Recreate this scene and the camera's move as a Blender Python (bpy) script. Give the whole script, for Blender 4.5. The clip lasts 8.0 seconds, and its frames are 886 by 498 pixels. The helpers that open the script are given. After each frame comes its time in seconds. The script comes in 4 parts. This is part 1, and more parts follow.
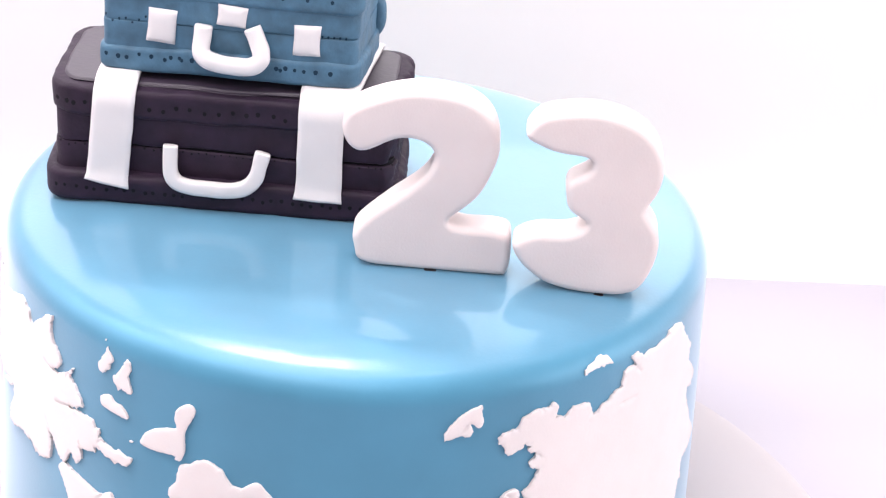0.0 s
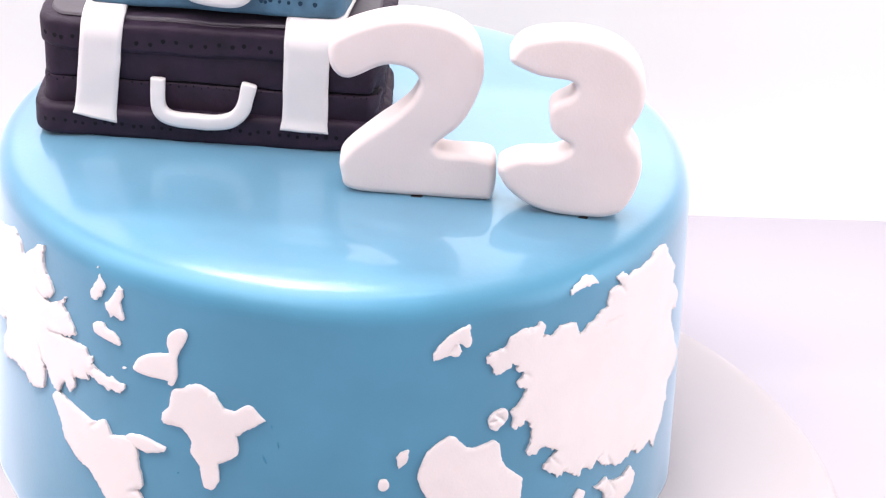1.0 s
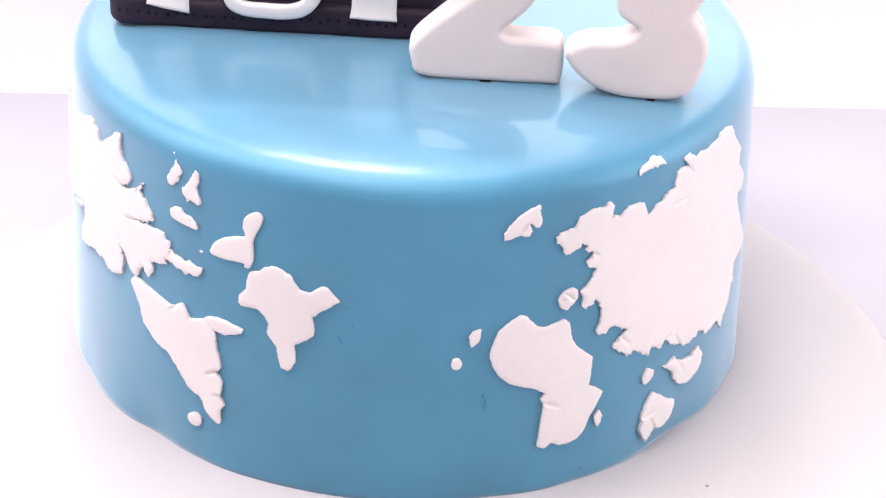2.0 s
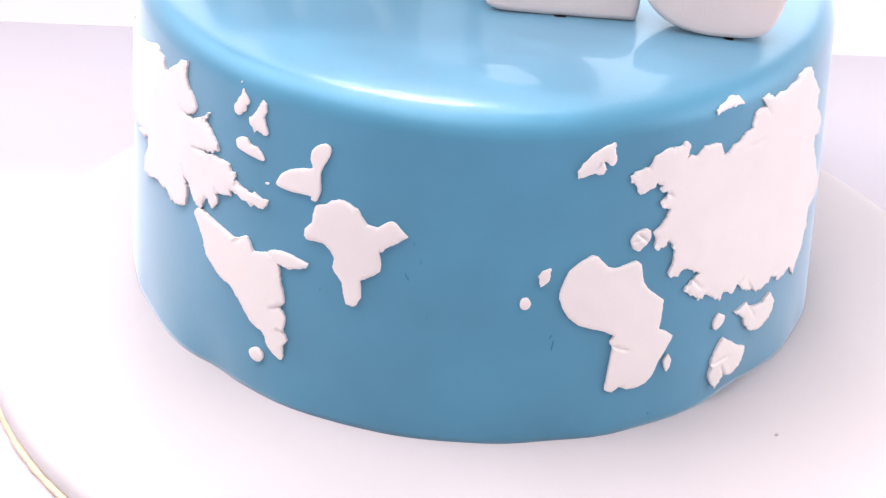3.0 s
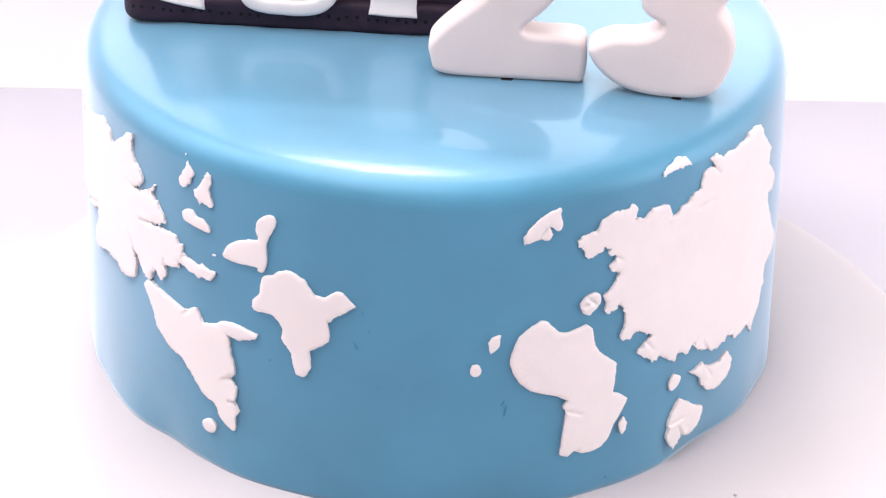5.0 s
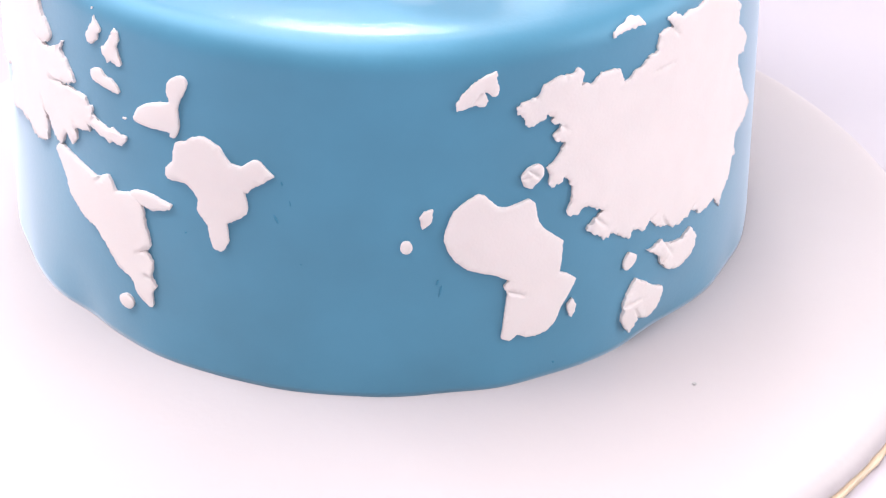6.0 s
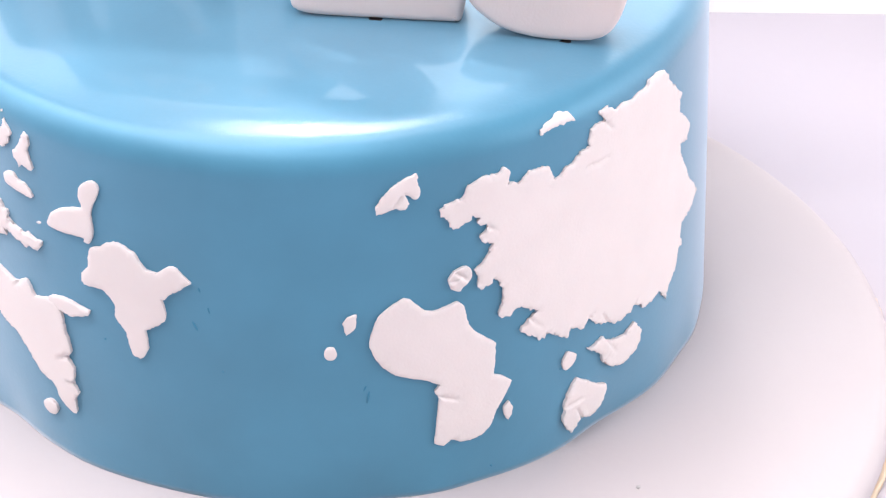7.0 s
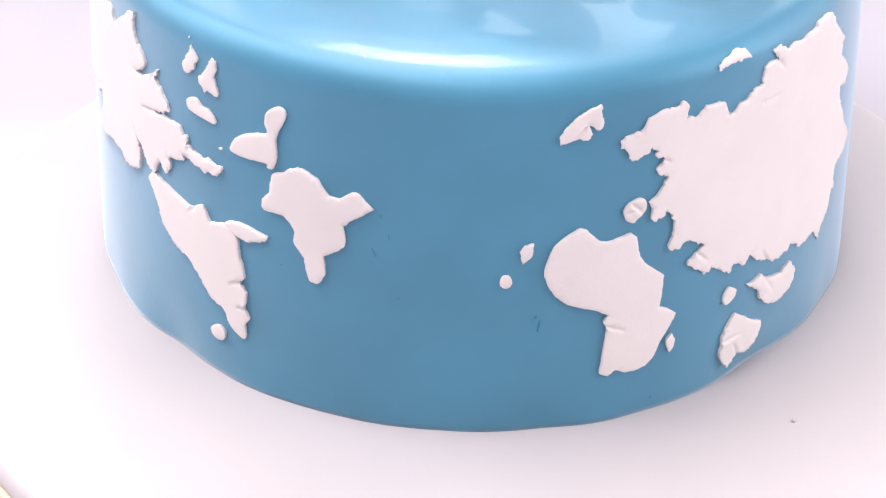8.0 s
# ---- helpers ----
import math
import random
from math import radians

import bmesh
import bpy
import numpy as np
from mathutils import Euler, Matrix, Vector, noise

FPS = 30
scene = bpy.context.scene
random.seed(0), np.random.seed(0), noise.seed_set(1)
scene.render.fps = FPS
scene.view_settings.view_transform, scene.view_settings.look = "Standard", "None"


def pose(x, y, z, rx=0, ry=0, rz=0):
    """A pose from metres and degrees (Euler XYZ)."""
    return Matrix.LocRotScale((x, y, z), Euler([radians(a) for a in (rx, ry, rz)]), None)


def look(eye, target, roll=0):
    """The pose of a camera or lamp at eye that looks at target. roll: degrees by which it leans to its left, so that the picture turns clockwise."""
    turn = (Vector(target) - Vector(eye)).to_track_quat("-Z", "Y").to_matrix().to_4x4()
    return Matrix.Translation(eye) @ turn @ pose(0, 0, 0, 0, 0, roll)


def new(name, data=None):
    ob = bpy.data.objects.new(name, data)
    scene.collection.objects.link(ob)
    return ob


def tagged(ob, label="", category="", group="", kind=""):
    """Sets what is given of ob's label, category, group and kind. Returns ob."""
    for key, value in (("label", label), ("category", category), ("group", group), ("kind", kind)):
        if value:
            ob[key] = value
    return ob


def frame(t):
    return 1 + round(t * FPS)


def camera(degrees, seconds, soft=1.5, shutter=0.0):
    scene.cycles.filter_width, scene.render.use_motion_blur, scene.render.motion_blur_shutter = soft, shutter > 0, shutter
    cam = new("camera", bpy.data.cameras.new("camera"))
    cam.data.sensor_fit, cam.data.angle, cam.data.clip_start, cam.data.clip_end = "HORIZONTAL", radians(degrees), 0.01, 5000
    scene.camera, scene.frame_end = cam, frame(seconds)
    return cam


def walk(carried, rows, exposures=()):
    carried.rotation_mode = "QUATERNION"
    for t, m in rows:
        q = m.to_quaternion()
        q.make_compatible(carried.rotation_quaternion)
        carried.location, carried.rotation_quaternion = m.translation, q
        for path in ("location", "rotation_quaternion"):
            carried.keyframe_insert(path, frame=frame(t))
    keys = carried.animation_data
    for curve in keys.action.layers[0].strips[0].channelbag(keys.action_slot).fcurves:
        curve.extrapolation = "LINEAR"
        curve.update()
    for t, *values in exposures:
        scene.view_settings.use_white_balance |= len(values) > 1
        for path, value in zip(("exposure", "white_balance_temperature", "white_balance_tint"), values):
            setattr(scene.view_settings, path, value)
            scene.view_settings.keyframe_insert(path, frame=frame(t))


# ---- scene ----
from mathutils.bvhtree import BVHTree
from mathutils.geometry import delaunay_2d_cdt

cam = camera(21.338, 8.0, 1.25)
walk(cam, [
    (0, pose(0.0088, -0.5929, 0.3946, 62.228, -3.894, 0.584)),
    (0.2, pose(0.0070, -0.5898, 0.3903, 61.409, -3.257, -0.170)),
    (0.5, pose(0.0068, -0.5924, 0.3865, 61.635, -3.125, -0.370)),
    (0.8, pose(0.0103, -0.5997, 0.3872, 61.932, -2.894, -0.342)),
    (1, pose(0.0088, -0.6073, 0.3844, 61.897, -3.289, -0.181)),
    (1.1, pose(0.0067, -0.6111, 0.3835, 61.445, -3.153, -0.233)),
    (1.2, pose(0.0047, -0.6160, 0.3841, 60.701, -3.260, -0.053)),
    (2.3, pose(0.0050, -0.6213, 0.3797, 59.885, -1.893, 0.890)),
    (2.5, pose(0.0066, -0.6154, 0.3795, 59.926, -2.852, 1.589)),
    (2.7, pose(0.0035, -0.6117, 0.3746, 59.291, -2.848, 1.847)),
    (3, pose(-0.0030, -0.6130, 0.3691, 58.807, -2.745, 2.154)),
    (3.2, pose(-0.0055, -0.6171, 0.3675, 58.126, -2.554, 2.816)),
    (3.5, pose(-0.0074, -0.6225, 0.3556, 56.900, -2.641, 3.150)),
    (3.7, pose(-0.0038, -0.6268, 0.3561, 58.186, -1.847, 3.165)),
    (4, pose(0.0058, -0.6236, 0.3686, 59.780, -1.461, 2.162)),
    (4.2, pose(0.0074, -0.6227, 0.3675, 59.831, -1.150, 1.379)),
    (5.3, pose(0.0202, -0.5931, 0.3793, 58.818, -1.554, 2.596)),
    (5.5, pose(0.0246, -0.5851, 0.3756, 57.894, -1.659, 3.254)),
    (5.8, pose(0.0393, -0.5661, 0.3626, 55.666, -1.556, 4.427)),
    (6, pose(0.0506, -0.5550, 0.3575, 55.490, -0.881, 4.048)),
    (6.2, pose(0.0632, -0.5370, 0.3552, 54.802, -0.343, 3.798)),
    (6.5, pose(0.0779, -0.5263, 0.3551, 55.304, 0.137, 4.373)),
    (6.7, pose(0.0820, -0.5234, 0.3610, 55.382, 0.737, 4.854)),
    (7, pose(0.0795, -0.5233, 0.3641, 55.694, 0.534, 4.899)),
    (7.2, pose(0.0762, -0.5248, 0.3657, 55.538, 0.412, 4.774)),
    (7.5, pose(0.0712, -0.5298, 0.3645, 55.331, -0.262, 5.019)),
    (7.7, pose(0.0601, -0.5361, 0.3599, 55.001, -0.139, 5.546)),
    (8, pose(0.0330, -0.5459, 0.3582, 55.608, -0.812, 4.814)),
], [(0.0, 0.06), (1.2, 0.02), (3.5, -0.05), (5.5, -0.02), (8.0, -0.08)])

# ---- light ----
world = bpy.data.worlds.new("room_air")
scene.world = world
world.use_nodes = True
world.node_tree.nodes["Background"].inputs["Color"].default_value = (0.95, 0.94, 1.0, 1)
world.node_tree.nodes["Background"].inputs["Strength"].default_value = 0.55


def area(name, m, sx, sy, watts, color):
    lamp = bpy.data.lights.new(name, "AREA")
    lamp.shape, lamp.size, lamp.size_y, lamp.energy, lamp.color = "RECTANGLE", sx, sy, watts, color
    ob = new(name, lamp)
    ob.matrix_world = m
    return ob


LAMP_TINT = (1.0, 0.94, 0.965)
area("ceiling_panel_light", look((0.0, -0.20, 1.65), (0.0, -0.20, 0)), 3.0, 2.2, 12, LAMP_TINT)
# The next three lamps are added fills that lift the cake's top.
area("front_fill_light", look((-0.22, -0.62, 1.22), (-0.04, -0.04, 0.1)), 0.90, 0.60, 6.6, LAMP_TINT)
area("side_fill_light", look((-1.15, 0.08, 1.45), (0.0, -0.04, 0.1)), 0.90, 0.70, 13, LAMP_TINT)
area("overhead_fill_light", look((-0.20, 0.02, 1.10), (-0.15, 0.0, 0)), 0.9, 0.6, 8.2, LAMP_TINT)
area("ceiling_tube_light", look((-0.15, 0.95, 1.36), (-0.13, -0.08, 0.1)), 0.30, 0.09, 6.6, LAMP_TINT)
area("window_light_west", look((-1.86, 0.25, 1.10), (0, 0.0, 0.1)), 1.8, 1.0, 22, (1.0, 0.955, 0.99))
area("window_light_east", look((1.86, -0.25, 0.62), (0, -0.1, 0.1)), 1.6, 1.2, 27, (1.0, 0.955, 0.99))
# Added front fill; no window is known on this side.
area("south_fill_light", look((-0.30, -2.56, 1.24), (0, -0.1, 0.1)), 2.2, 0.9, 4, (1.0, 0.955, 0.97))
area("window_light_north", look((0.0, 1.37, 0.98), (0, 0.0, 0.3)), 2.6, 0.75, 18, (1.0, 0.955, 0.98))

# ---- materials ----
def mat(name, color, rough=0.5, metal=0.0, spec=0.5, coat=0.0, coat_rough=0.1, var=0.06, var_scale=60.0, bump=0.1,
        bump_scale=900.0, second=None, sss=0.0, warp=0.0, coat_ior=1.5, sheen=0.0):
    """Principled surface with broad colour drift, fine grain and relief in object space."""
    m = bpy.data.materials.new(name)
    m.use_nodes = True
    nt = m.node_tree
    b = nt.nodes["Principled BSDF"]
    b.inputs["Roughness"].default_value = rough
    b.inputs["Metallic"].default_value = metal
    b.inputs["Specular IOR Level"].default_value = spec
    b.inputs["Coat Weight"].default_value = coat
    b.inputs["Coat Roughness"].default_value = coat_rough
    b.inputs["Coat IOR"].default_value = coat_ior
    if sheen:
        b.inputs["Sheen Weight"].default_value = sheen
        b.inputs["Sheen Roughness"].default_value = 0.4
        b.inputs["Sheen Tint"].default_value = (0.82, 0.90, 1.0, 1)
    if sss:
        b.inputs["Subsurface Weight"].default_value = sss
        b.inputs["Subsurface Radius"].default_value = (1.0, 0.6, 0.5)
        b.inputs["Subsurface Scale"].default_value = 0.002
    tc = nt.nodes.new("ShaderNodeTexCoord")
    broad = nt.nodes.new("ShaderNodeTexNoise")
    broad.inputs["Scale"].default_value = var_scale
    broad.inputs["Detail"].default_value = 4
    nt.links.new(tc.outputs["Object"], broad.inputs["Vector"])
    ramp = nt.nodes.new("ShaderNodeValToRGB")
    ramp.color_ramp.elements[0].position, ramp.color_ramp.elements[1].position = 0.3, 0.7
    lo = second if second else tuple(c * (1 - var) for c in color)
    hi = tuple(min(1.0, c * (1 + var * 0.5)) for c in color)
    ramp.color_ramp.elements[0].color = (*lo, 1)
    ramp.color_ramp.elements[1].color = (*hi, 1)
    nt.links.new(broad.outputs["Fac"], ramp.inputs["Fac"])
    nt.links.new(ramp.outputs["Color"], b.inputs["Base Color"])
    fine = nt.nodes.new("ShaderNodeTexNoise")
    fine.inputs["Scale"].default_value = bump_scale
    fine.inputs["Detail"].default_value = 5
    nt.links.new(tc.outputs["Object"], fine.inputs["Vector"])
    rr = nt.nodes.new("ShaderNodeMapRange")
    rr.inputs["To Min"].default_value = max(0.02, rough * 0.85)
    rr.inputs["To Max"].default_value = min(1.0, rough * 1.15)
    nt.links.new(broad.outputs["Fac"], rr.inputs["Value"])
    nt.links.new(rr.outputs["Result"], b.inputs["Roughness"])
    bp = nt.nodes.new("ShaderNodeBump")
    bp.inputs["Strength"].default_value = bump
    bp.inputs["Distance"].default_value = 0.0004
    nt.links.new(fine.outputs["Fac"], bp.inputs["Height"])
    last = bp
    if warp:
        soft = nt.nodes.new("ShaderNodeTexNoise")
        soft.inputs["Scale"].default_value = 45.0
        soft.inputs["Detail"].default_value = 2
        nt.links.new(tc.outputs["Object"], soft.inputs["Vector"])
        b2 = nt.nodes.new("ShaderNodeBump")
        b2.inputs["Strength"].default_value = warp
        b2.inputs["Distance"].default_value = 0.002
        nt.links.new(soft.outputs["Fac"], b2.inputs["Height"])
        nt.links.new(bp.outputs["Normal"], b2.inputs["Normal"])
        last = b2
    nt.links.new(last.outputs["Normal"], b.inputs["Normal"])
    if coat:
        nt.links.new(last.outputs["Normal"], b.inputs["Coat Normal"])
    return m


PEARL_BLUE = mat("pearl_blue_fondant", (0.056, 0.216, 0.336), 0.42, 0.13, 0.60, 0.7, 0.055, 0.12, 32, 0.05, 900, warp=0.03, coat_ior=1.5, sheen=1.0)
# The cover was polished and steamed on top, and is only satin round the side.
nodes = PEARL_BLUE.node_tree
place = nodes.nodes.new("ShaderNodeTexCoord")
split = nodes.nodes.new("ShaderNodeSeparateXYZ")
gloss = nodes.nodes.new("ShaderNodeMapRange")
gloss.inputs["From Min"].default_value, gloss.inputs["From Max"].default_value = 0.0950, 0.0962
gloss.inputs["To Min"].default_value, gloss.inputs["To Max"].default_value = 0.0, 0.56
nodes.links.new(place.outputs["Object"], split.inputs["Vector"])
nodes.links.new(split.outputs["Z"], gloss.inputs["Value"])
nodes.links.new(gloss.outputs["Result"], nodes.nodes["Principled BSDF"].inputs["Coat Weight"])
# The polished film is smooth on the flat top and finely pitted along the edge, where it was rubbed.
peel = nodes.nodes.new("ShaderNodeTexNoise")
peel.inputs["Scale"].default_value, peel.inputs["Detail"].default_value = 950, 3
pitted = nodes.nodes.new("ShaderNodeMapRange")
pitted.inputs["From Min"].default_value, pitted.inputs["From Max"].default_value = 0.0978, 0.0962
pitted.inputs["To Min"].default_value, pitted.inputs["To Max"].default_value = 0.010, 0.19
rubbed = nodes.nodes.new("ShaderNodeMapRange")
rubbed.inputs["From Min"].default_value, rubbed.inputs["From Max"].default_value = 0.0978, 0.0962
rubbed.inputs["To Min"].default_value, rubbed.inputs["To Max"].default_value = 0.05, 0.14
nodes.links.new(split.outputs["Z"], rubbed.inputs["Value"])
nodes.links.new(rubbed.outputs["Result"], nodes.nodes["Principled BSDF"].inputs["Coat Roughness"])
nodes.nodes["Principled BSDF"].inputs["Specular Tint"].default_value = (0.74, 0.92, 1.0, 1)
film_bump = nodes.nodes.new("ShaderNodeBump")
film_bump.inputs["Distance"].default_value = 0.0005
nodes.links.new(split.outputs["Z"], pitted.inputs["Value"])
nodes.links.new(pitted.outputs["Result"], film_bump.inputs["Strength"])
nodes.links.new(place.outputs["Object"], peel.inputs["Vector"])
nodes.links.new(peel.outputs["Fac"], film_bump.inputs["Height"])
nodes.links.new(film_bump.outputs["Normal"], nodes.nodes["Principled BSDF"].inputs["Coat Normal"])
WHITE_ICING = mat("white_fondant", (0.700, 0.645, 0.638), 0.62, 0, 0.4, 0, 0.1, 0.03, 80, 0.13, 1400, sss=0.08)
NUMERAL_WHITE = mat("cream_white_fondant", (0.680, 0.600, 0.588), 0.62, 0, 0.35, 0, 0.1, 0.03, 80, 0.16, 1400, sss=0.08)
SATIN_WHITE = mat("satin_white_strap", (0.70, 0.665, 0.665), 0.5, 0, 0.5, 0, 0.1, 0.03, 80, 0.08, 900)
BLACK_ICING = mat("black_fondant", (0.024, 0.013, 0.028), 0.60, 0, 0.24, 0, 0.1, 0.35, 150, 0.5, 700, warp=0.35)
# The lid is black too; its pale reflection is partly in this base.
REFLECTION_BLACK = mat("black_fondant_reflection", (0.036, 0.025, 0.042), 0.44, 0, 0.5, 0, 0.1, 0.2, 120, 0.15, 900)
DENIM_ICING = mat("denim_blue_fondant", (0.062, 0.146, 0.226), 0.55, 0, 0.4, 0, 0.1, 0.32, 160, 0.6, 600, warp=0.4)
# Two dark colours that stand for the shade in holes and seams.
PIT_SHADE = mat("black_pit_shade", (0.006, 0.005, 0.008), 0.8, 0, 0.2, 0, 0.1, 0.1, 300, 0.1)
BLUE_PIT_SHADE = mat("dark_blue_pit_shade", (0.012, 0.034, 0.060), 0.8, 0, 0.2, 0, 0.1, 0.1, 300, 0.1)
STAIN = mat("brown_wooden_pick", (0.018, 0.012, 0.013), 0.6, 0, 0.3, 0, 0.1, 0.2, 300, 0.2)
GOLD = mat("gold_foil", (0.64, 0.48, 0.33), 0.42, 0.12, 0.5, 0, 0.1, 0.25, 220, 0.8, 500, second=(0.62, 0.52, 0.38))
BOARD_WHITE = mat("white_board_icing", (0.470, 0.436, 0.446), 0.42, 0, 0.4, 0, 0.1, 0.03, 18, 0.12, 500, warp=0.04)
TABLE_WHITE = mat("white_table_top", (0.46, 0.438, 0.486), 0.35, 0, 0.5, 0, 0.1, 0.03, 10, 0.05, 300)
WALL_WHITE = mat("white_wall_paint", (0.86, 0.84, 0.82), 0.7, 0, 0.3, 0, 0.1, 0.03, 6, 0.15, 250)
ROOM_PAINT = mat("room_paint", (0.70, 0.68, 0.69), 0.8, 0, 0.3, 0, 0.1, 0.04, 4, 0.1, 120)
FLOOR_MAT = mat("grey_floor", (0.30, 0.28, 0.27), 0.5, 0, 0.4, 0, 0.1, 0.1, 5, 0.1, 100)
WOOD_LEG = mat("white_lacquered_leg", (0.7, 0.7, 0.7), 0.4)
GREY_SPECK = mat("grey_crumb", (0.42, 0.41, 0.41), 0.8)
DARKER_BLUE = mat("darker_blue_fondant", (0.044, 0.198, 0.312), 0.55, 0, 0.3)


# ---- builders ----
def part(name, bm, material, parent=None, label="", smooth=True, kind=""):
    me = bpy.data.meshes.new(name)
    bmesh.ops.recalc_face_normals(bm, faces=bm.faces[:])
    bm.to_mesh(me)
    bm.free()
    me.materials.append(material)
    if smooth:
        for poly in me.polygons:
            poly.use_smooth = True
    ob = new(name, me)
    if parent is not None:
        ob.parent = parent
    if label:
        ob["label"] = label
    if kind:
        ob["kind"] = kind
    return ob


def thing(name, m, label, category, group=""):
    ob = new(name)
    ob.empty_display_size = 0.01
    ob.matrix_world = m
    return tagged(ob, label, category, group)


def wobble(bm, amount, scale, seed):
    """Hand-made unevenness: push every vertex by soft noise."""
    off = Vector((seed * 7.3, seed * 3.1, seed * 1.7))
    for v in bm.verts:
        v.co += noise.noise_vector(v.co * scale + off) * amount


def loft(rings, close=True):
    """Joins rings of points into a tube, with flat caps at both ends."""
    bm = bmesh.new()
    rows = [[bm.verts.new(c) for c in ring] for ring in rings]
    n = len(rows[0])
    for a, b in zip(rows, rows[1:]):
        for i in range(n):
            bm.faces.new((a[i], a[(i + 1) % n], b[(i + 1) % n], b[i]))
    if close:
        bm.faces.new(rows[0][::-1])
        bm.faces.new(rows[-1])
    return bm


def round_rect(w, d, r, inset, z, per_side=10, per_corner=6):
    """Points round a rectangle (0..w, 0..d) with rounded corners, drawn in by inset."""
    r2 = max(0.0004, r - inset)
    x0, x1, y0, y1 = inset, w - inset, inset, d - inset
    pts = []
    for cx, cy, a0, nx, ny in ((x1 - r2, y0 + r2, -90, 0, 1), (x1 - r2, y1 - r2, 0, -1, 0),
                               (x0 + r2, y1 - r2, 90, 0, -1), (x0 + r2, y0 + r2, 180, 1, 0)):
        for i in range(per_corner + 1):
            a = radians(a0 + 90 * i / per_corner)
            pts.append(Vector((cx + r2 * math.cos(a), cy + r2 * math.sin(a), z)))
        length = (y1 - y0 - 2 * r2) if ny else (x1 - x0 - 2 * r2)
        end = pts[-1].copy()
        for i in range(1, per_side):
            pts.append(end + Vector((nx, ny, 0)) * length * i / per_side)
    return pts


def slab(w, d, r, profile, uneven=0.0, seed=0, crumple=0.0):
    """A rounded block whose outline is drawn in by profile's insets on its way up; crumple folds its end at x = w."""
    per = 30 if crumple else 12
    bm = loft([round_rect(w, d, r, inset, z, per, 8) for z, inset in profile])
    if crumple:
        for v in bm.verts:
            near = max(0.0, min(1.0, (v.co.x - (w - 0.009)) / 0.007))
            lean = v.co.y * 0.75 - v.co.z
            fold = 1 - abs(noise.noise(Vector((lean * 300, v.co.y * 45, seed)))) * 3.2
            v.co.x += crumple * near * (fold - 0.5)
            v.co.y -= crumple * 0.25 * near * fold
    if uneven:
        wobble(bm, uneven * 1.9, 55, seed)
        wobble(bm, uneven * 0.8, 230, seed + 20)
    return bm


def edge_profile(z0, z1, r, inset=0.0):
    """Heights and insets of a block with rounded lower and upper edges."""
    out = [(z0 + r - r * math.cos(radians(90 * i / 3)), inset + r - r * math.sin(radians(90 * i / 3))) for i in range(4)]
    out += [(z0 + (z1 - z0) * f, inset) for f in (0.25, 0.4, 0.5, 0.6, 0.75)]
    out += [(z1 - r + r * math.sin(radians(90 * i / 3)), inset + r - r * math.cos(radians(90 * i / 3))) for i in range(4)]
    return out


def smooth_path(points, per=8):
    """Catmull-Rom through the points."""
    p = [Vector(q) for q in points]
    p = [2 * p[0] - p[1]] + p + [2 * p[-1] - p[-2]]
    out = []
    for a, b, c, d in zip(p, p[1:], p[2:], p[3:]):
        for i in range(per):
            t = i / per
            out.append(0.5 * (2 * b + (c - a) * t + (2 * a - 5 * b + 4 * c - d) * t * t + (3 * b - a - 3 * c + d) * t ** 3))
    out.append(p[-2])
    return out


def sweep(points, half_w, half_t, out_dir, seed=0, sides=14, power=2.6):
    """A soft strand along points: half_w across in the sheet, half_t along out_dir."""
    path = smooth_path(points)
    o = Vector(out_dir).normalized()
    rings = []
    for i, c in enumerate(path):
        t = (path[min(i + 1, len(path) - 1)] - path[max(i - 1, 0)]).normalized()
        s = t.cross(o).normalized()
        up = s.cross(t).normalized()
        ring = []
        for j in range(sides):
            a = 2 * math.pi * j / sides
            ca, sa = math.cos(a), math.sin(a)
            x = math.copysign(abs(ca) ** (2 / power), ca) * half_w
            y = math.copysign(abs(sa) ** (2 / power), sa) * half_t
            ring.append(c + s * x + up * y)
        rings.append(ring)
    ends = []
    for ring, c, sign in ((rings[0], path[0], -1), (rings[-1], path[-1], 1)):
        t = (path[1] - path[0]).normalized() if sign < 0 else (path[-1] - path[-2]).normalized()
        ends.append([c + (q - c) * 0.93 + t * sign * half_t * 0.12 for q in ring])
    bm = loft([ends[0]] + rings + [ends[1]])
    wobble(bm, 0.00018, 260, seed)
    return bm


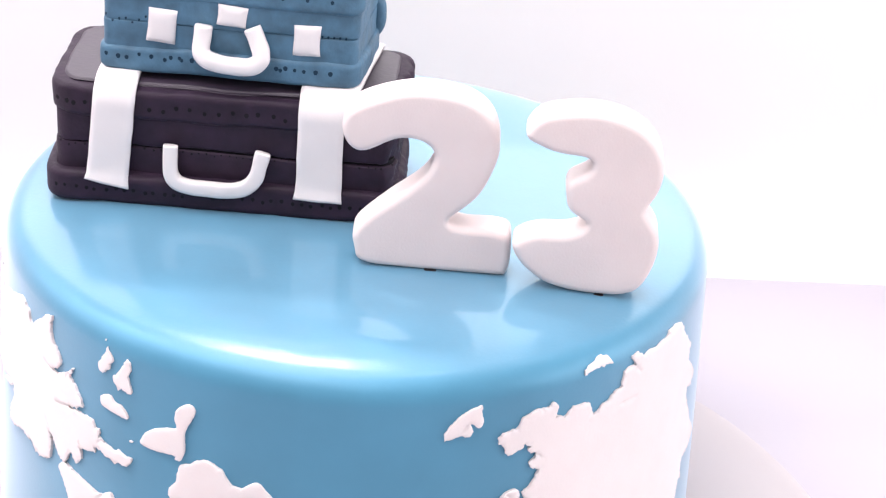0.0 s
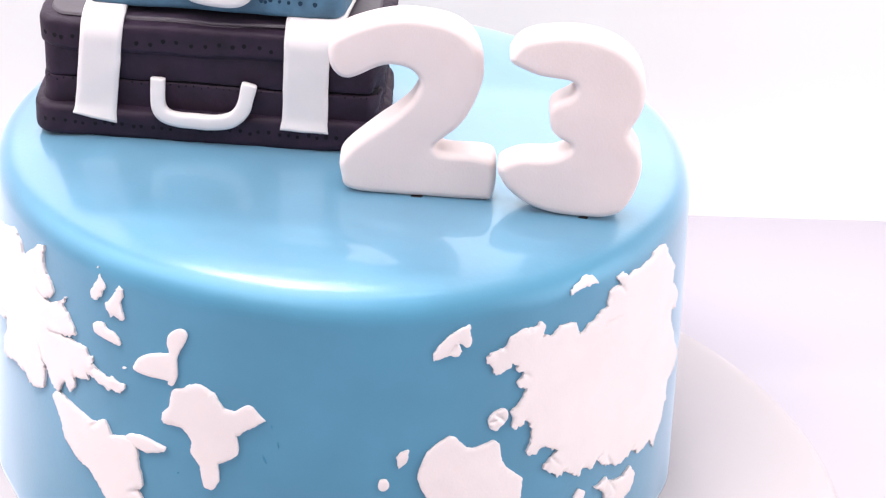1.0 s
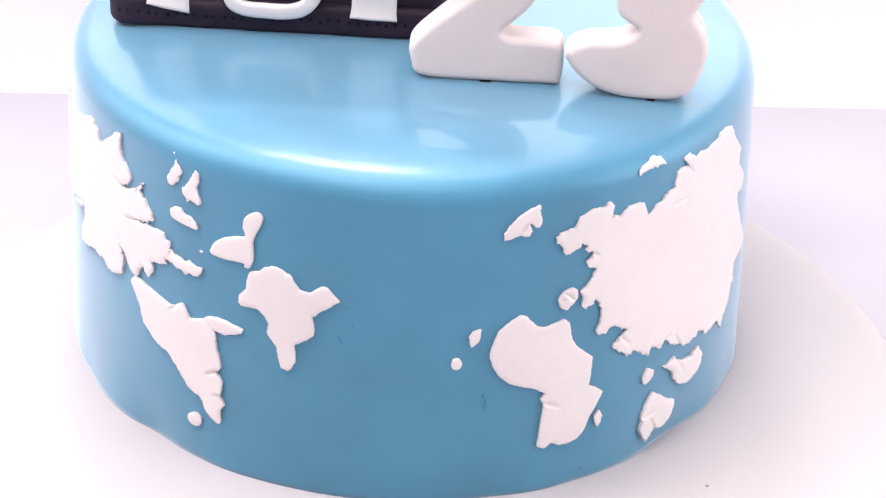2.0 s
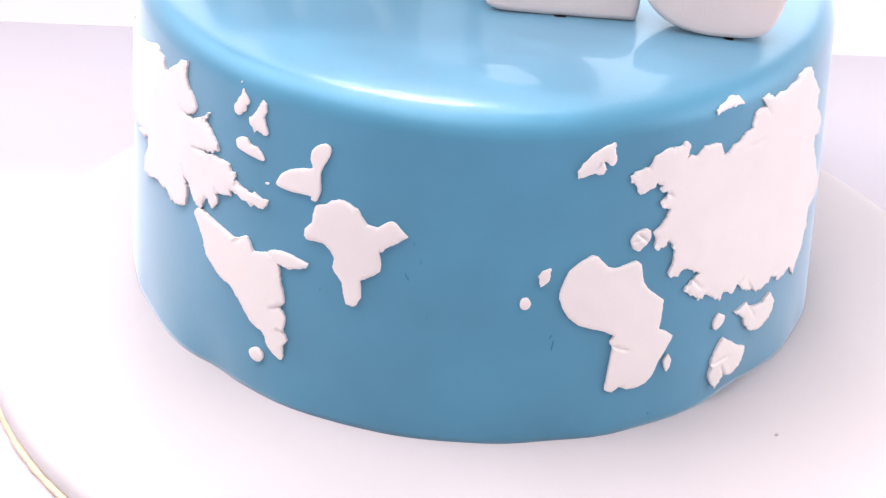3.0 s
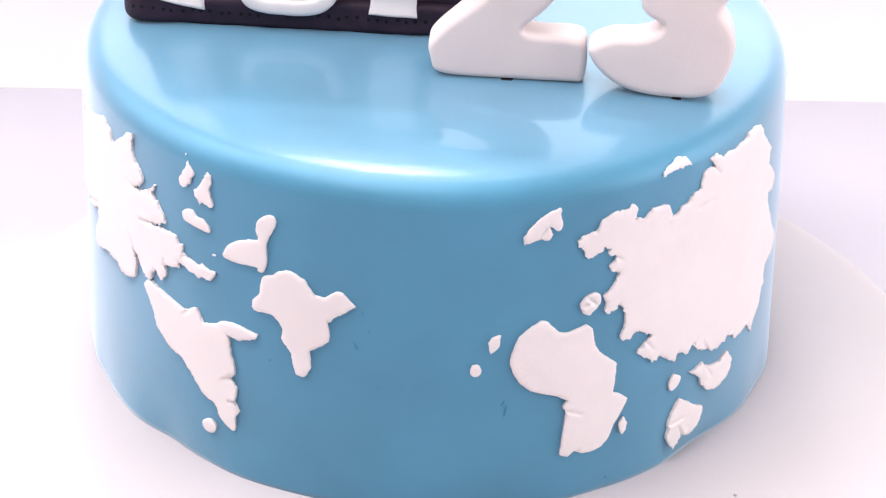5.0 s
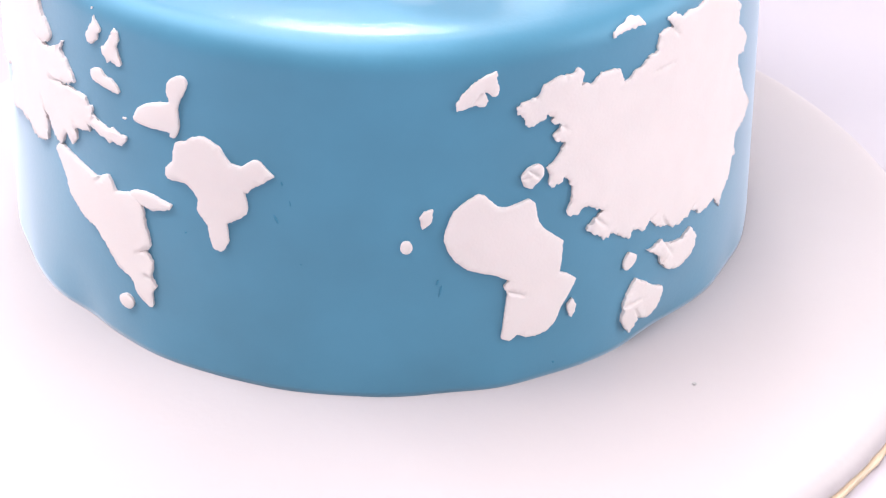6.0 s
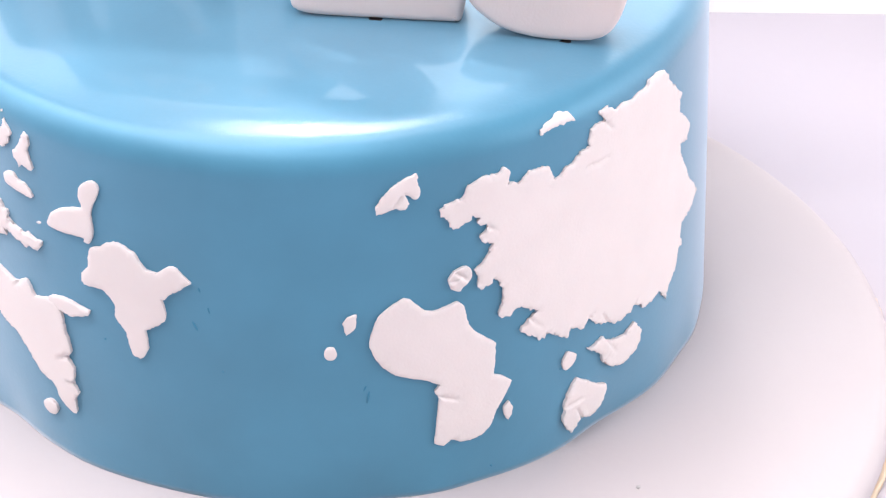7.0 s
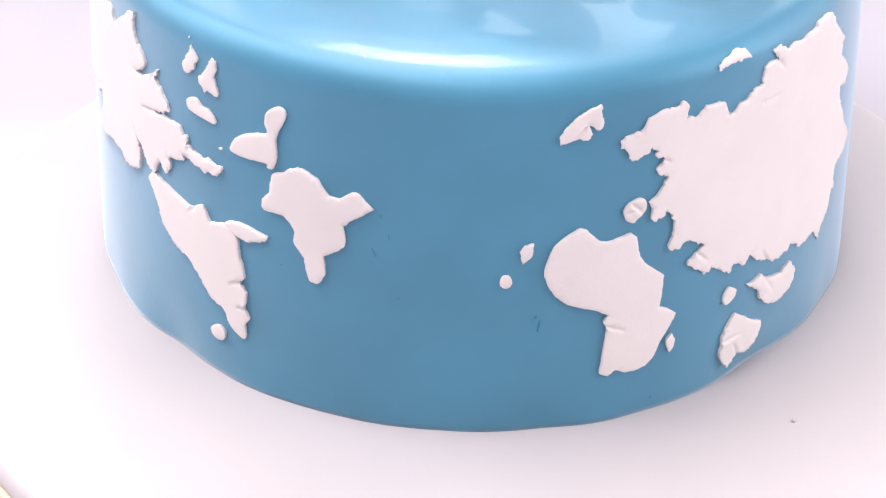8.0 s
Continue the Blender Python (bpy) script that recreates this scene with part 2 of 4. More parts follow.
def ribbon(profile, x0, x1, thick, slant=0.0, seed=0, cols=8, cut=0.0, drift=0.0):
    """A strap: its centre line in depth and height, spread from x0 to x1, with real thickness."""
    path = smooth_path([(0, y, z) for y, z in profile], 6)
    rings = []
    for i, c in enumerate(path):
        t = (path[min(i + 1, len(path) - 1)] - path[max(i - 1, 0)]).normalized()
        nrm = Vector((0, -t.z, t.y))
        if nrm.length == 0:
            nrm = Vector((0, -1, 0))
        lean = slant * (c.z / 0.035 - 0.5)
        snip = cut * max(0.0, 1 - i / 7)
        flare = 0.0004 * max(0.0, 1 - i / 4)
        wide = drift * max(0.0, min(1.0, (c.z - 0.031) / 0.004)) * (0.5 + c.y / 0.04)
        ring = []
        for j in range(cols + 1):
            f = j / cols
            edge = min(f, 1 - f) * (x1 - x0)
            h = thick * (0.8 + 0.2 * min(1, edge / 0.0012))
            ring.append(Vector((x0 + (x1 - x0) * f + lean + wide * f + flare * (2 * f - 1), c.y, c.z + snip * (f - 0.5))) + nrm * h * 0.5)
        for j in range(cols, -1, -1):
            f = j / cols
            ring.append(Vector((x0 + (x1 - x0) * f + lean + wide * f + flare * (2 * f - 1), c.y, c.z + snip * (f - 0.5))) - nrm * thick * 0.5)
        rings.append(ring)
    bm = loft(rings)
    for e in bm.edges:
        if len(e.link_faces) == 2 and e.calc_face_angle() > 0.9:
            e.smooth = False
    wobble(bm, 0.0002, 180, seed)
    return bm


def pillow(w, h, thick, seed=0, n=8):
    """A little hand-cut square of icing in the x-z plane, bulging towards -y."""
    bm = bmesh.new()
    grid = []
    for j in range(n + 1):
        row = []
        for i in range(n + 1):
            u, v = i / n, j / n
            pinch = 1 - 0.05 * (1 - abs(2 * v - 1) ** 2)
            x = (u - 0.5) * w * pinch + w / 2
            e = min(u, 1 - u, v, 1 - v) * 2
            row.append(bm.verts.new((x, -thick * (0.55 + 0.45 * min(1, e * 2.5)), v * h)))
        grid.append(row)
    for a, b in zip(grid, grid[1:]):
        for i in range(n):
            bm.faces.new((a[i], a[i + 1], b[i + 1], b[i]))
    rim = grid[0][:] + [r[-1] for r in grid[1:]] + grid[-1][-2::-1] + [r[0] for r in grid[-2:0:-1]]
    back = [bm.verts.new((v.co.x, 0.0004, v.co.z)) for v in rim]
    for i in range(len(rim)):
        k = (i + 1) % len(rim)
        bm.faces.new((rim[i], back[i], back[k], rim[k]))
    bm.faces.new(back)
    wobble(bm, 0.00025, 150, seed)
    return bm


def hole_mesh(material, r=0.00057):
    """Pricked hole facing -y: flat mouth, shade put into its colour, uneven lip."""
    bm = bmesh.new()
    turn = [2 * math.pi * i / 10 for i in range(10)]
    lip = [bm.verts.new((r * (1 + 0.12 * math.sin(3 * a)) * math.cos(a), 0, r * 1.15 * math.sin(a))) for a in turn]
    deep = [bm.verts.new((r * 0.9 * math.cos(a), 0.0005, r * math.sin(a))) for a in turn]
    mid = bm.verts.new((0, 0.00001, 0))
    for i in range(10):
        k = (i + 1) % 10
        bm.faces.new((lip[i], lip[k], mid))
        bm.faces.new((deep[i], deep[k], lip[k], lip[i]))
    me = bpy.data.meshes.new("stitch_hole")
    bm.to_mesh(me)
    bm.free()
    me.materials.append(material)
    return me


PRICK = hole_mesh(PIT_SHADE)
BLUE_PRICK = hole_mesh(BLUE_PIT_SHADE)


def prick(host, places, turn=None, mesh=None):
    """Sets pricked stitch holes flush into a part; places counted from the suitcase's corner."""
    skin = BVHTree.FromPolygons([v.co for v in host.data.vertices], [p.vertices[:] for p in host.data.polygons])
    inv = host.matrix_basis.inverted()
    for x, y, z, s in places:
        ob = new("stitch_hole", mesh or PRICK)
        ob.parent = host
        spot = inv @ (pose(x, y, z) if turn is None else turn @ pose(x, y, z))
        axis = (spot.to_3x3() @ Vector((0, 1, 0))).normalized()
        hit = skin.ray_cast(spot.translation - axis * 0.01, axis)
        if hit[0] is not None:
            face = hit[1] if hit[1].dot(axis) < 0 else -hit[1]
            spot = Matrix.Translation(hit[0] + face * 0.00006) @ axis.rotation_difference(-face).to_matrix().to_4x4() @ spot.to_3x3().to_4x4()
        ob.matrix_basis = spot @ Matrix.Diagonal((s, 1, s, 1))


# ---- setting ----
TABLE_Z = -0.0085
TOP = 0.0985          # height of the middle of the cake's top over the board


def box(x0, x1, y0, y1, z0, z1):
    bm = bmesh.new()
    v = [bm.verts.new((x, y, z)) for z in (z0, z1) for y in (y0, y1) for x in (x0, x1)]
    for f in ((0, 2, 3, 1), (4, 5, 7, 6), (0, 1, 5, 4), (2, 6, 7, 3), (0, 4, 6, 2), (1, 3, 7, 5)):
        bm.faces.new([v[i] for i in f])
    return bm


def chamfered_box(x0, x1, y0, y1, z0, z1, r):
    bm = box(x0, x1, y0, y1, z0, z1)
    bmesh.ops.bevel(bm, geom=bm.edges[:], offset=r, segments=3, affect="EDGES", profile=0.5)
    return bm


FLOOR_Z, CEIL_Z = TABLE_Z - 0.75, 1.75
tagged(part("floor", box(-1.9, 1.9, -2.6, 1.4, FLOOR_Z - 0.05, FLOOR_Z), FLOOR_MAT, smooth=False), "plain grey floor under the table", "floor", kind="structure")
tagged(part("ceiling", box(-1.9, 1.9, -2.6, 1.4, CEIL_Z, CEIL_Z + 0.05), ROOM_PAINT, smooth=False), "plain painted ceiling over the table", "ceiling", kind="structure")


def wall_with_window(name, lo, hi, span, sill, head, across):
    """A wall from corner lo to corner hi in plan, with one wide window opening over span of its length."""
    bm = bmesh.new()
    (xa, ya), (xb, yb) = lo, hi
    a, b = (xa, xb) if across else (ya, yb)
    for p, q, z0, z1 in ((a, span[0], FLOOR_Z, CEIL_Z), (span[1], b, FLOOR_Z, CEIL_Z), (span[0], span[1], FLOOR_Z, sill), (span[0], span[1], head, CEIL_Z)):
        tmp = box(p, q, ya, yb, z0, z1) if across else box(xa, xb, p, q, z0, z1)
        me = bpy.data.meshes.new("tmp")
        tmp.to_mesh(me)
        tmp.free()
        bm.from_mesh(me)
        bpy.data.meshes.remove(me)
    return tagged(part(name, bm, ROOM_PAINT, smooth=False), "plain painted wall, added out of view, with a wide window opening", "wall", kind="structure")


wall_with_window("wall_west", (-1.95, -2.6), (-1.9, 1.4), (-0.75, 1.2), 0.5, 1.7, False)
wall_with_window("wall_east", (1.9, -2.6), (1.95, 1.4), (-1.1, 0.6), 0.0, 1.3, False)
# The south opening is made up, to go with the added front fill.
wall_with_window("wall_south", (-1.9, -2.65), (1.9, -2.6), (-1.45, 0.85), 0.76, 1.7, True)
wall_with_window("wall_north", (-1.9, 1.4), (1.9, 1.45), (-1.35, 1.35), 0.58, 1.4, True)

table = thing("table", pose(0, 0, FLOOR_Z), "white table with a smooth glossy top against the backdrop", "table")
lift = TABLE_Z - FLOOR_Z
part("tabletop", chamfered_box(-0.8, 0.8, -0.62, 0.42, lift - 0.03, lift, 0.003), TABLE_WHITE, table, smooth=False)
for lx, ly in ((-0.74, -0.56), (0.74, -0.56), (-0.74, 0.36), (0.74, 0.36)):
    part("leg", chamfered_box(lx - 0.025, lx + 0.025, ly - 0.025, ly + 0.025, 0, lift - 0.03, 0.003), WOOD_LEG, table, smooth=False)


def backdrop_sheet():
    """A white board standing on the table behind the cake."""
    line = [(-0.0004, -0.0004), (-0.0003, 0.0003), (0.0, 0.0009)]
    line += [(0.0, 0.06), (0.0, 0.11), (0.0, 0.165)]
    rings = []
    for y, z in line:
        rings.append([Vector((x, y, z)) for x in np.linspace(-0.78, 0.78, 21)])
    bm = bmesh.new()
    front = [[bm.verts.new(c) for c in ring] for ring in rings]
    rear = [[bm.verts.new((c.x, 0.006, max(-0.0004, c.z))) for c in (ring[0], ring[-1])] for ring in (rings[0], rings[-1])]
    for a, b in zip(front, front[1:]):
        for i in range(20):
            bm.faces.new((a[i], a[i + 1], b[i + 1], b[i]))
    bm.faces.new([*front[-1], rear[1][1], rear[1][0]])
    bm.faces.new([rear[0][0], rear[0][1], rear[1][1], rear[1][0]])
    bm.faces.new([*front[0][::-1], rear[0][0], rear[0][1]])
    bm.faces.new([r[0] for r in front] + [rear[1][0], rear[0][0]])
    bm.faces.new([r[-1] for r in front] + [rear[1][1], rear[0][1]])
    return bm


backdrop = part("backdrop", backdrop_sheet(), WALL_WHITE)
backdrop.matrix_world = pose(0, 0.160, TABLE_Z, 0, 0, 2.6)
tagged(backdrop, "plain white backdrop board rising from the table", "backdrop", kind="structure")


# ---- cake board ----
BOARD_R = 0.1448
board = thing("cake_board", pose(0.0061, -0.0303, TABLE_Z), "round white cake board with a crinkled gold foil edge", "cake board")


def turned(profile, n=160, uneven=None):
    bm = bmesh.new()
    rows = []
    for r, z in profile:
        if r < 1e-6:
            rows.append([bm.verts.new((0, 0, z))] * n)
            continue
        ring = []
        for i in range(n):
            a = 2 * math.pi * i / n
            rr, zz = (r, z) if uneven is None else uneven(r, z, a)
            ring.append(bm.verts.new((rr * math.sin(a), -rr * math.cos(a), zz)))
        rows.append(ring)
    for a, b in zip(rows, rows[1:]):
        for i in range(n):
            k = (i + 1) % n
            f = [a[i], a[k], b[k], b[i]]
            f = [v for j, v in enumerate(f) if v not in f[:j]]
            if len(f) > 2:
                bm.faces.new(f)
    return bm


def foil_crinkle(r, z, a):
    if z < 0.0004 or r < BOARD_R - 0.003:
        return r, z
    c = noise.noise(Vector((a * 34, z * 300, 3)))
    d = noise.noise(Vector((a * 70, z * 500, 9)))
    return r + 0.0007 * c + 0.0005 * d, z + 0.0004 * c + 0.0003 * d


part("gold_edge", turned([(0, 0), (BOARD_R - 0.002, 0), (BOARD_R + 0.0009, 0), (BOARD_R + 0.0011, 0.0006), (BOARD_R + 0.0011, 0.0012),
                          (BOARD_R + 0.0008, 0.0018), (BOARD_R + 0.0002, 0.0021), (BOARD_R - 0.004, 0.0022), (0, 0.0022)], 420, foil_crinkle), GOLD, board,
     "crinkled gold foil edge")


def cover_dip(r, z, a):
    c = noise.noise(Vector((math.sin(a) * r * 30, math.cos(a) * r * 30, 2)))
    if z < 0.004 and r > BOARD_R - 0.001:
        # the icing hangs a little unevenly over the foil
        drip = noise.noise(Vector((a * 26, 1, 7))) + 0.5 * noise.noise(Vector((a * 80, 4, 7)))
        return r + 0.0002 + 0.0003 * drip, z + 0.0003 * drip
    return r, z + (0.00025 * c if r < BOARD_R - 0.006 and z > 0.006 else 0)


part("icing_cover", turned([(0, 0.0018), (BOARD_R - 0.002, 0.0018), (BOARD_R - 0.0003, 0.0018), (BOARD_R + 0.0001, 0.0038), (BOARD_R - 0.0007, 0.0062),
                            (BOARD_R - 0.0022, 0.0077), (BOARD_R - 0.0040, 0.0083), (BOARD_R - 0.007, 0.0085), (0.125, 0.0085), (0.11, 0.0085), (0.09, 0.0085), (0, 0.0085)], 420, cover_dip),
     BOARD_WHITE, board, "smooth white icing on the board")


# ---- cake ----
BASE_R, TAPER, RIM_R = 0.1000, -0.03257, 0.0080
RIM_Z = TOP - 0.00998    # where the wall begins to turn over


def wall_r(z):
    return BASE_R + TAPER * (z - 0.05)


cake = thing("cake", pose(0, 0, 0), "round pearly blue fondant cake with a white world map", "cake")


def cake_profile():
    out = [(0, -0.0006), (wall_r(0) - 0.004, -0.0006), (wall_r(0), -0.0006), (wall_r(0), 0.0016)]
    out += [(wall_r(z), z) for z in (0.006, 0.012, 0.02, 0.03, 0.04, 0.05, 0.06, 0.07, 0.078, 0.083, 0.0865)]
    for i in range(1, 15):
        a = radians(80 * i / 14)
        out.append((wall_r(RIM_Z) - RIM_R + RIM_R * math.cos(a), RIM_Z + RIM_R * math.sin(a)))
    # a soft shoulder leads from the rounded edge into the flat top
    r, z = out[-1]
    for i in range(16):
        lean = 10 * (1 - (i + 0.5) / 16) ** 1.5
        r, z = r - 0.030 / 16, z + 0.030 / 16 * math.tan(radians(lean))
        out.append((r, z))
    out.append((0.05, z))
    for q in (0.034, 0.018):
        out.append((q, z))
    out.append((0, z))
    return out


def cake_uneven(r, z, a):
    """Slight hand-smoothed waves, stronger at the foot, where the icing was trimmed."""
    c = noise.noise(Vector((math.sin(a) * 2.2, math.cos(a) * 2.2, z * 14)))
    d = noise.noise(Vector((math.sin(a) * 6, math.cos(a) * 6, 5)))
    foot = max(0.0, 1 - z / 0.014)
    deg = (math.degrees(a) + 180) % 360 - 180
    dent = 0.0018 * math.exp(-((deg - 49) / 9) ** 2) + 0.0013 * math.exp(-((deg + 43) / 5) ** 2)
    return r * (1 + 0.004 * c) + (0.0007 * d - dent) * foot, z


part("fondant_cover", turned(cake_profile(), 240, cake_uneven), PEARL_BLUE, cake, "pearly sky-blue fondant cover")


# Outlines of the map pieces: degrees round the cake, millimetres above the board.
NORTH_AMERICA = [(-76.3, 74.7), (-71.3, 79.6), (-65.3, 83.2), (-61.6, 85.6), (-59.4, 84.0), (-58.2, 81.0), (-56.9, 81.7), (-55.0, 84.8), (-53.1,
    87.5), (-51.1, 89.2), (-51.4, 85.3), (-50.8, 81.8), (-48.8, 78.8), (-48.5, 76.5), (-49.9, 74.4), (-51.6, 73.6), (-49.3, 73.4), (-46.5, 76.2),
    (-45.1, 78.2), (-46.0, 75.4), (-44.2, 72.8), (-42.6, 69.0), (-44.4, 67.4), (-46.7, 66.1), (-43.3, 66.7), (-40.4, 66.4), (-39.7, 64.6), (-38.8,
    64.9), (-39.2, 62.9), (-37.0, 61.7), (-35.8, 61.2), (-35.2, 61.9), (-33.5, 60.6), (-32.4, 61.0), (-32.4, 59.5), (-33.3, 58.3), (-36.0, 57.6),
    (-37.9, 58.7), (-40.0, 59.4), (-39.8, 57.3), (-43.2, 56.1), (-42.7, 53.3), (-43.9, 50.8), (-45.4, 52.9), (-46.8, 48.4), (-47.7, 48.6), (-50.3,
    53.4), (-51.3, 54.7)]
NORTH_AMERICA_WEST = [(-50.6, 51.4), (-50.9, 45.8), (-53.3, 44.0), (-55.6, 44.1), (-56.7, 46.0), (-58.2, 45.3), (-60.1, 45.7), (-64.8, 43.1), (-67.2,
    42.3), (-66.5, 47.1), (-65.2, 51.1), (-64.9, 55.8), (-67.3, 52.7), (-71.9, 52.9)]
SOUTH_WEST_LAND = [(-47.7, 47.7), (-48.3, 45.8), (-46.1, 40.5), (-45.0, 35.5), (-41.8, 31.3), (-39.5, 30.7), (-37.2, 26.8), (-35.0, 22.5), (-32.5,
    20.7), (-31.8, 17.6), (-30.7, 15.7), (-29.4, 14.4), (-28.8, 14.8), (-28.8, 18.8), (-28.0, 21.1), (-28.9, 23.4), (-28.4, 28.0), (-29.8, 30.7),
    (-28.8, 32.4), (-29.7, 39.6), (-29.8, 42.2), (-30.4, 44.1), (-31.3, 45.5), (-32.6, 45.5), (-34.9, 44.2), (-36.2, 47.8), (-37.0, 47.5), (-38.2,
    45.9), (-39.4, 45.7), (-43.1, 47.1), (-46.8, 48.4)]
LEAF_ISLAND = [(-32.3, 45.7), (-31.6, 46.9), (-29.9, 47.7), (-28.0, 47.6), (-24.9, 46.5), (-25.2, 45.3), (-28.0, 43.2), (-30.6, 43.9), (-32.0, 44.2)]
SOUTH_AMERICA = [(-23.9, 64.7), (-22.5, 65.6), (-21.7, 66.9), (-20.4, 68.0), (-19.5, 67.9), (-17.2, 66.4), (-16.5, 64.1), (-15.6, 62.4), (-14.2,
    62.1), (-12.5, 64.5), (-11.9, 64.9), (-11.2, 64.3), (-10.6, 62.8), (-9.4, 61.1), (-11.5, 58.3), (-12.6, 57.1), (-13.2, 55.5), (-13.7, 55.5),
    (-13.2, 51.4), (-13.4, 49.7), (-14.4, 48.1), (-16.4, 45.9), (-16.2, 43.4), (-16.1, 40.8), (-16.7, 38.5), (-17.5, 37.6), (-18.4, 37.9), (-18.8,
    39.6), (-19.3, 44.1), (-20.8, 47.5), (-20.7, 50.8), (-21.3, 52.7), (-22.4, 54.2), (-25.3, 53.9), (-25.8, 54.9), (-25.6, 57.1), (-24.6, 59.0),
    (-24.2, 63.1)]
MUSHROOM_ISLAND = [(-30.9, 67.7), (-30.2, 70.2), (-29.2, 71.9), (-27.4, 73.5), (-24.9, 74.8), (-25.1, 77.2), (-25.0, 79.7), (-24.4, 81.3), (-23.5,
    82.4), (-22.6, 82.7), (-22.0, 81.8), (-22.0, 79.9), (-23.4, 74.3), (-23.3, 69.8), (-23.4, 67.9), (-24.0, 65.8), (-24.8, 65.9), (-25.0, 66.8),
    (-28.1, 66.4), (-29.9, 66.4), (-30.8, 66.8)]
DROP_A = [(-37.9, 90.3), (-37.3, 89.0), (-36.5, 87.0), (-37.2, 85.8), (-37.3, 84.1), (-38.4, 82.3), (-39.3, 82.4), (-39.6, 84.2), (-38.3, 87.9)]
DROP_B = [(-34.0, 89.2), (-33.2, 88.6), (-33.0, 86.7), (-33.7, 84.4), (-32.7, 80.3), (-33.6, 79.5), (-34.7, 80.4), (-35.4, 79.3), (-36.6, 82.5),
    (-35.5, 84.6), (-34.8, 86.5)]
DROP_C = [(-39.0, 74.9), (-38.1, 76.2), (-36.9, 76.6), (-36.0, 75.3), (-34.6, 75.1), (-33.3, 72.5), (-34.6, 72.0), (-37.6, 72.5), (-38.7, 73.1)]
GREENLAND = [(20.2, 89.0), (20.6, 83.4), (20.0, 82.6), (18.5, 84.4), (19.2, 81.8), (18.6, 80.3), (17.1, 80.9), (14.9, 79.6), (14.7, 81.3), (16.1,
    84.8), (17.1, 86.4), (18.3, 87.8)]
ARCTIC = [(40.9, 93.8), (42.2, 93.3), (42.9, 92.3), (43.3, 91.0), (39.9, 91.4), (37.6, 90.7), (37.8, 91.9), (39.7, 92.9)]
AFRICA = [(18.1, 57.0), (19.0, 56.3), (19.8, 54.6), (20.9, 52.5), (22.3, 52.1), (25.3, 53.5), (26.1, 52.2), (26.7, 46.6), (27.6, 44.3), (30.5, 39.7),
    (30.5, 36.7), (30.1, 30.7), (31.5, 29.5), (32.8, 27.5), (31.5, 23.1), (30.4, 20.1), (29.7, 16.8), (28.6, 14.6), (26.6, 13.7), (25.2, 13.9), (23.9,
    15.2), (22.8, 13.8), (21.6, 14.9), (21.9, 20.0), (22.4, 27.6), (21.8, 29.9), (22.6, 31.4), (21.2, 33.1), (16.6, 36.3), (15.0, 38.7), (13.9, 42.0),
    (13.3, 45.0), (13.5, 47.6), (14.1, 50.9), (14.7, 52.9), (16.4, 55.3)]
CAPE_ISLET = [(10.4, 48.5), (10.0, 51.8), (10.6, 53.4), (11.9, 54.0), (11.7, 50.9), (11.1, 49.6)]
MADAGASCAR = [(32.4, 21.9), (33.0, 19.7), (32.8, 17.5), (32.2, 16.3), (31.6, 18.2), (31.6, 20.4)]
MID_SEA = [(24.3, 57.5), (24.0, 59.6), (24.5, 61.2), (25.5, 62.3), (26.7, 62.4), (27.3, 61.0), (27.2, 59.0), (26.3, 57.5), (25.4, 56.2)]
BEAN = [(42.0, 29.2), (43.3, 27.5), (43.2, 25.6), (41.8, 24.0), (41.1, 24.9), (41.1, 27.0)]
INDIES = [(45.4, 27.1), (47.1, 27.2), (48.4, 28.2), (49.1, 26.4), (51.0, 25.1), (52.9, 24.4), (55.1, 26.2), (56.7, 22.6), (56.4, 19.5), (54.5, 17.0),
    (52.3, 16.5), (50.0, 17.9), (48.3, 20.7), (47.9, 23.5)]
AUSTRALIA = [(43.6, 20.4), (46.9, 15.7), (49.1, 13.5), (48.9, 10.9), (47.8, 8.0), (46.2, 6.7), (44.3, 7.6), (42.5, 4.6), (41.5, 6.8), (41.1, 9.9),
    (41.5, 11.5), (41.2, 13.6), (42.0, 16.8), (42.8, 18.9)]
ASIA_NORTH = [(23.1, 78.6), (24.2, 79.9), (26.2, 80.6), (26.7, 82.5), (27.3, 83.6), (28.5, 84.5), (31.7, 84.8), (32.1, 86.1), (32.9, 84.7), (32.7,
    81.1), (33.7, 81.2), (34.2, 80.3), (35.8, 83.0), (38.9, 82.4), (39.3, 80.5), (39.8, 78.4), (40.9, 79.0), (41.5, 80.3), (42.8, 80.5), (43.6, 82.0),
    (45.8, 82.9), (45.6, 84.7), (45.9, 86.8), (46.8, 87.7), (48.7, 87.6), (47.7, 89.7), (47.9, 90.7), (48.8, 90.8), (49.9, 90.0), (50.9, 88.7), (52.2,
    89.6), (54.2, 88.7), (55.5, 89.2), (57.4, 89.6), (58.8, 90.6), (60.6, 90.7), (62.0, 90.3)]
ASIA_EAST = [(62.9, 88.6), (63.2, 86.9), (67.7, 78.9), (66.7, 78.3), (66.8, 75.1), (69.4, 70.9), (70.9, 67.5), (69.6, 64.5), (67.1, 65.9), (67.5,
    62.8), (70.7, 52.9), (75.2, 44.5), (73.4, 44.2), (72.4, 42.8), (68.2, 42.2), (67.8, 39.3), (68.4, 35.7), (66.9, 35.2), (66.5, 31.6), (63.8, 27.2),
    (63.5, 24.5), (61.6, 28.8), (57.6, 28.2), (55.1, 31.1), (54.6, 30.3), (52.1, 29.7), (50.4, 30.2), (49.5, 31.5), (47.4, 32.8), (45.6, 36.3)]
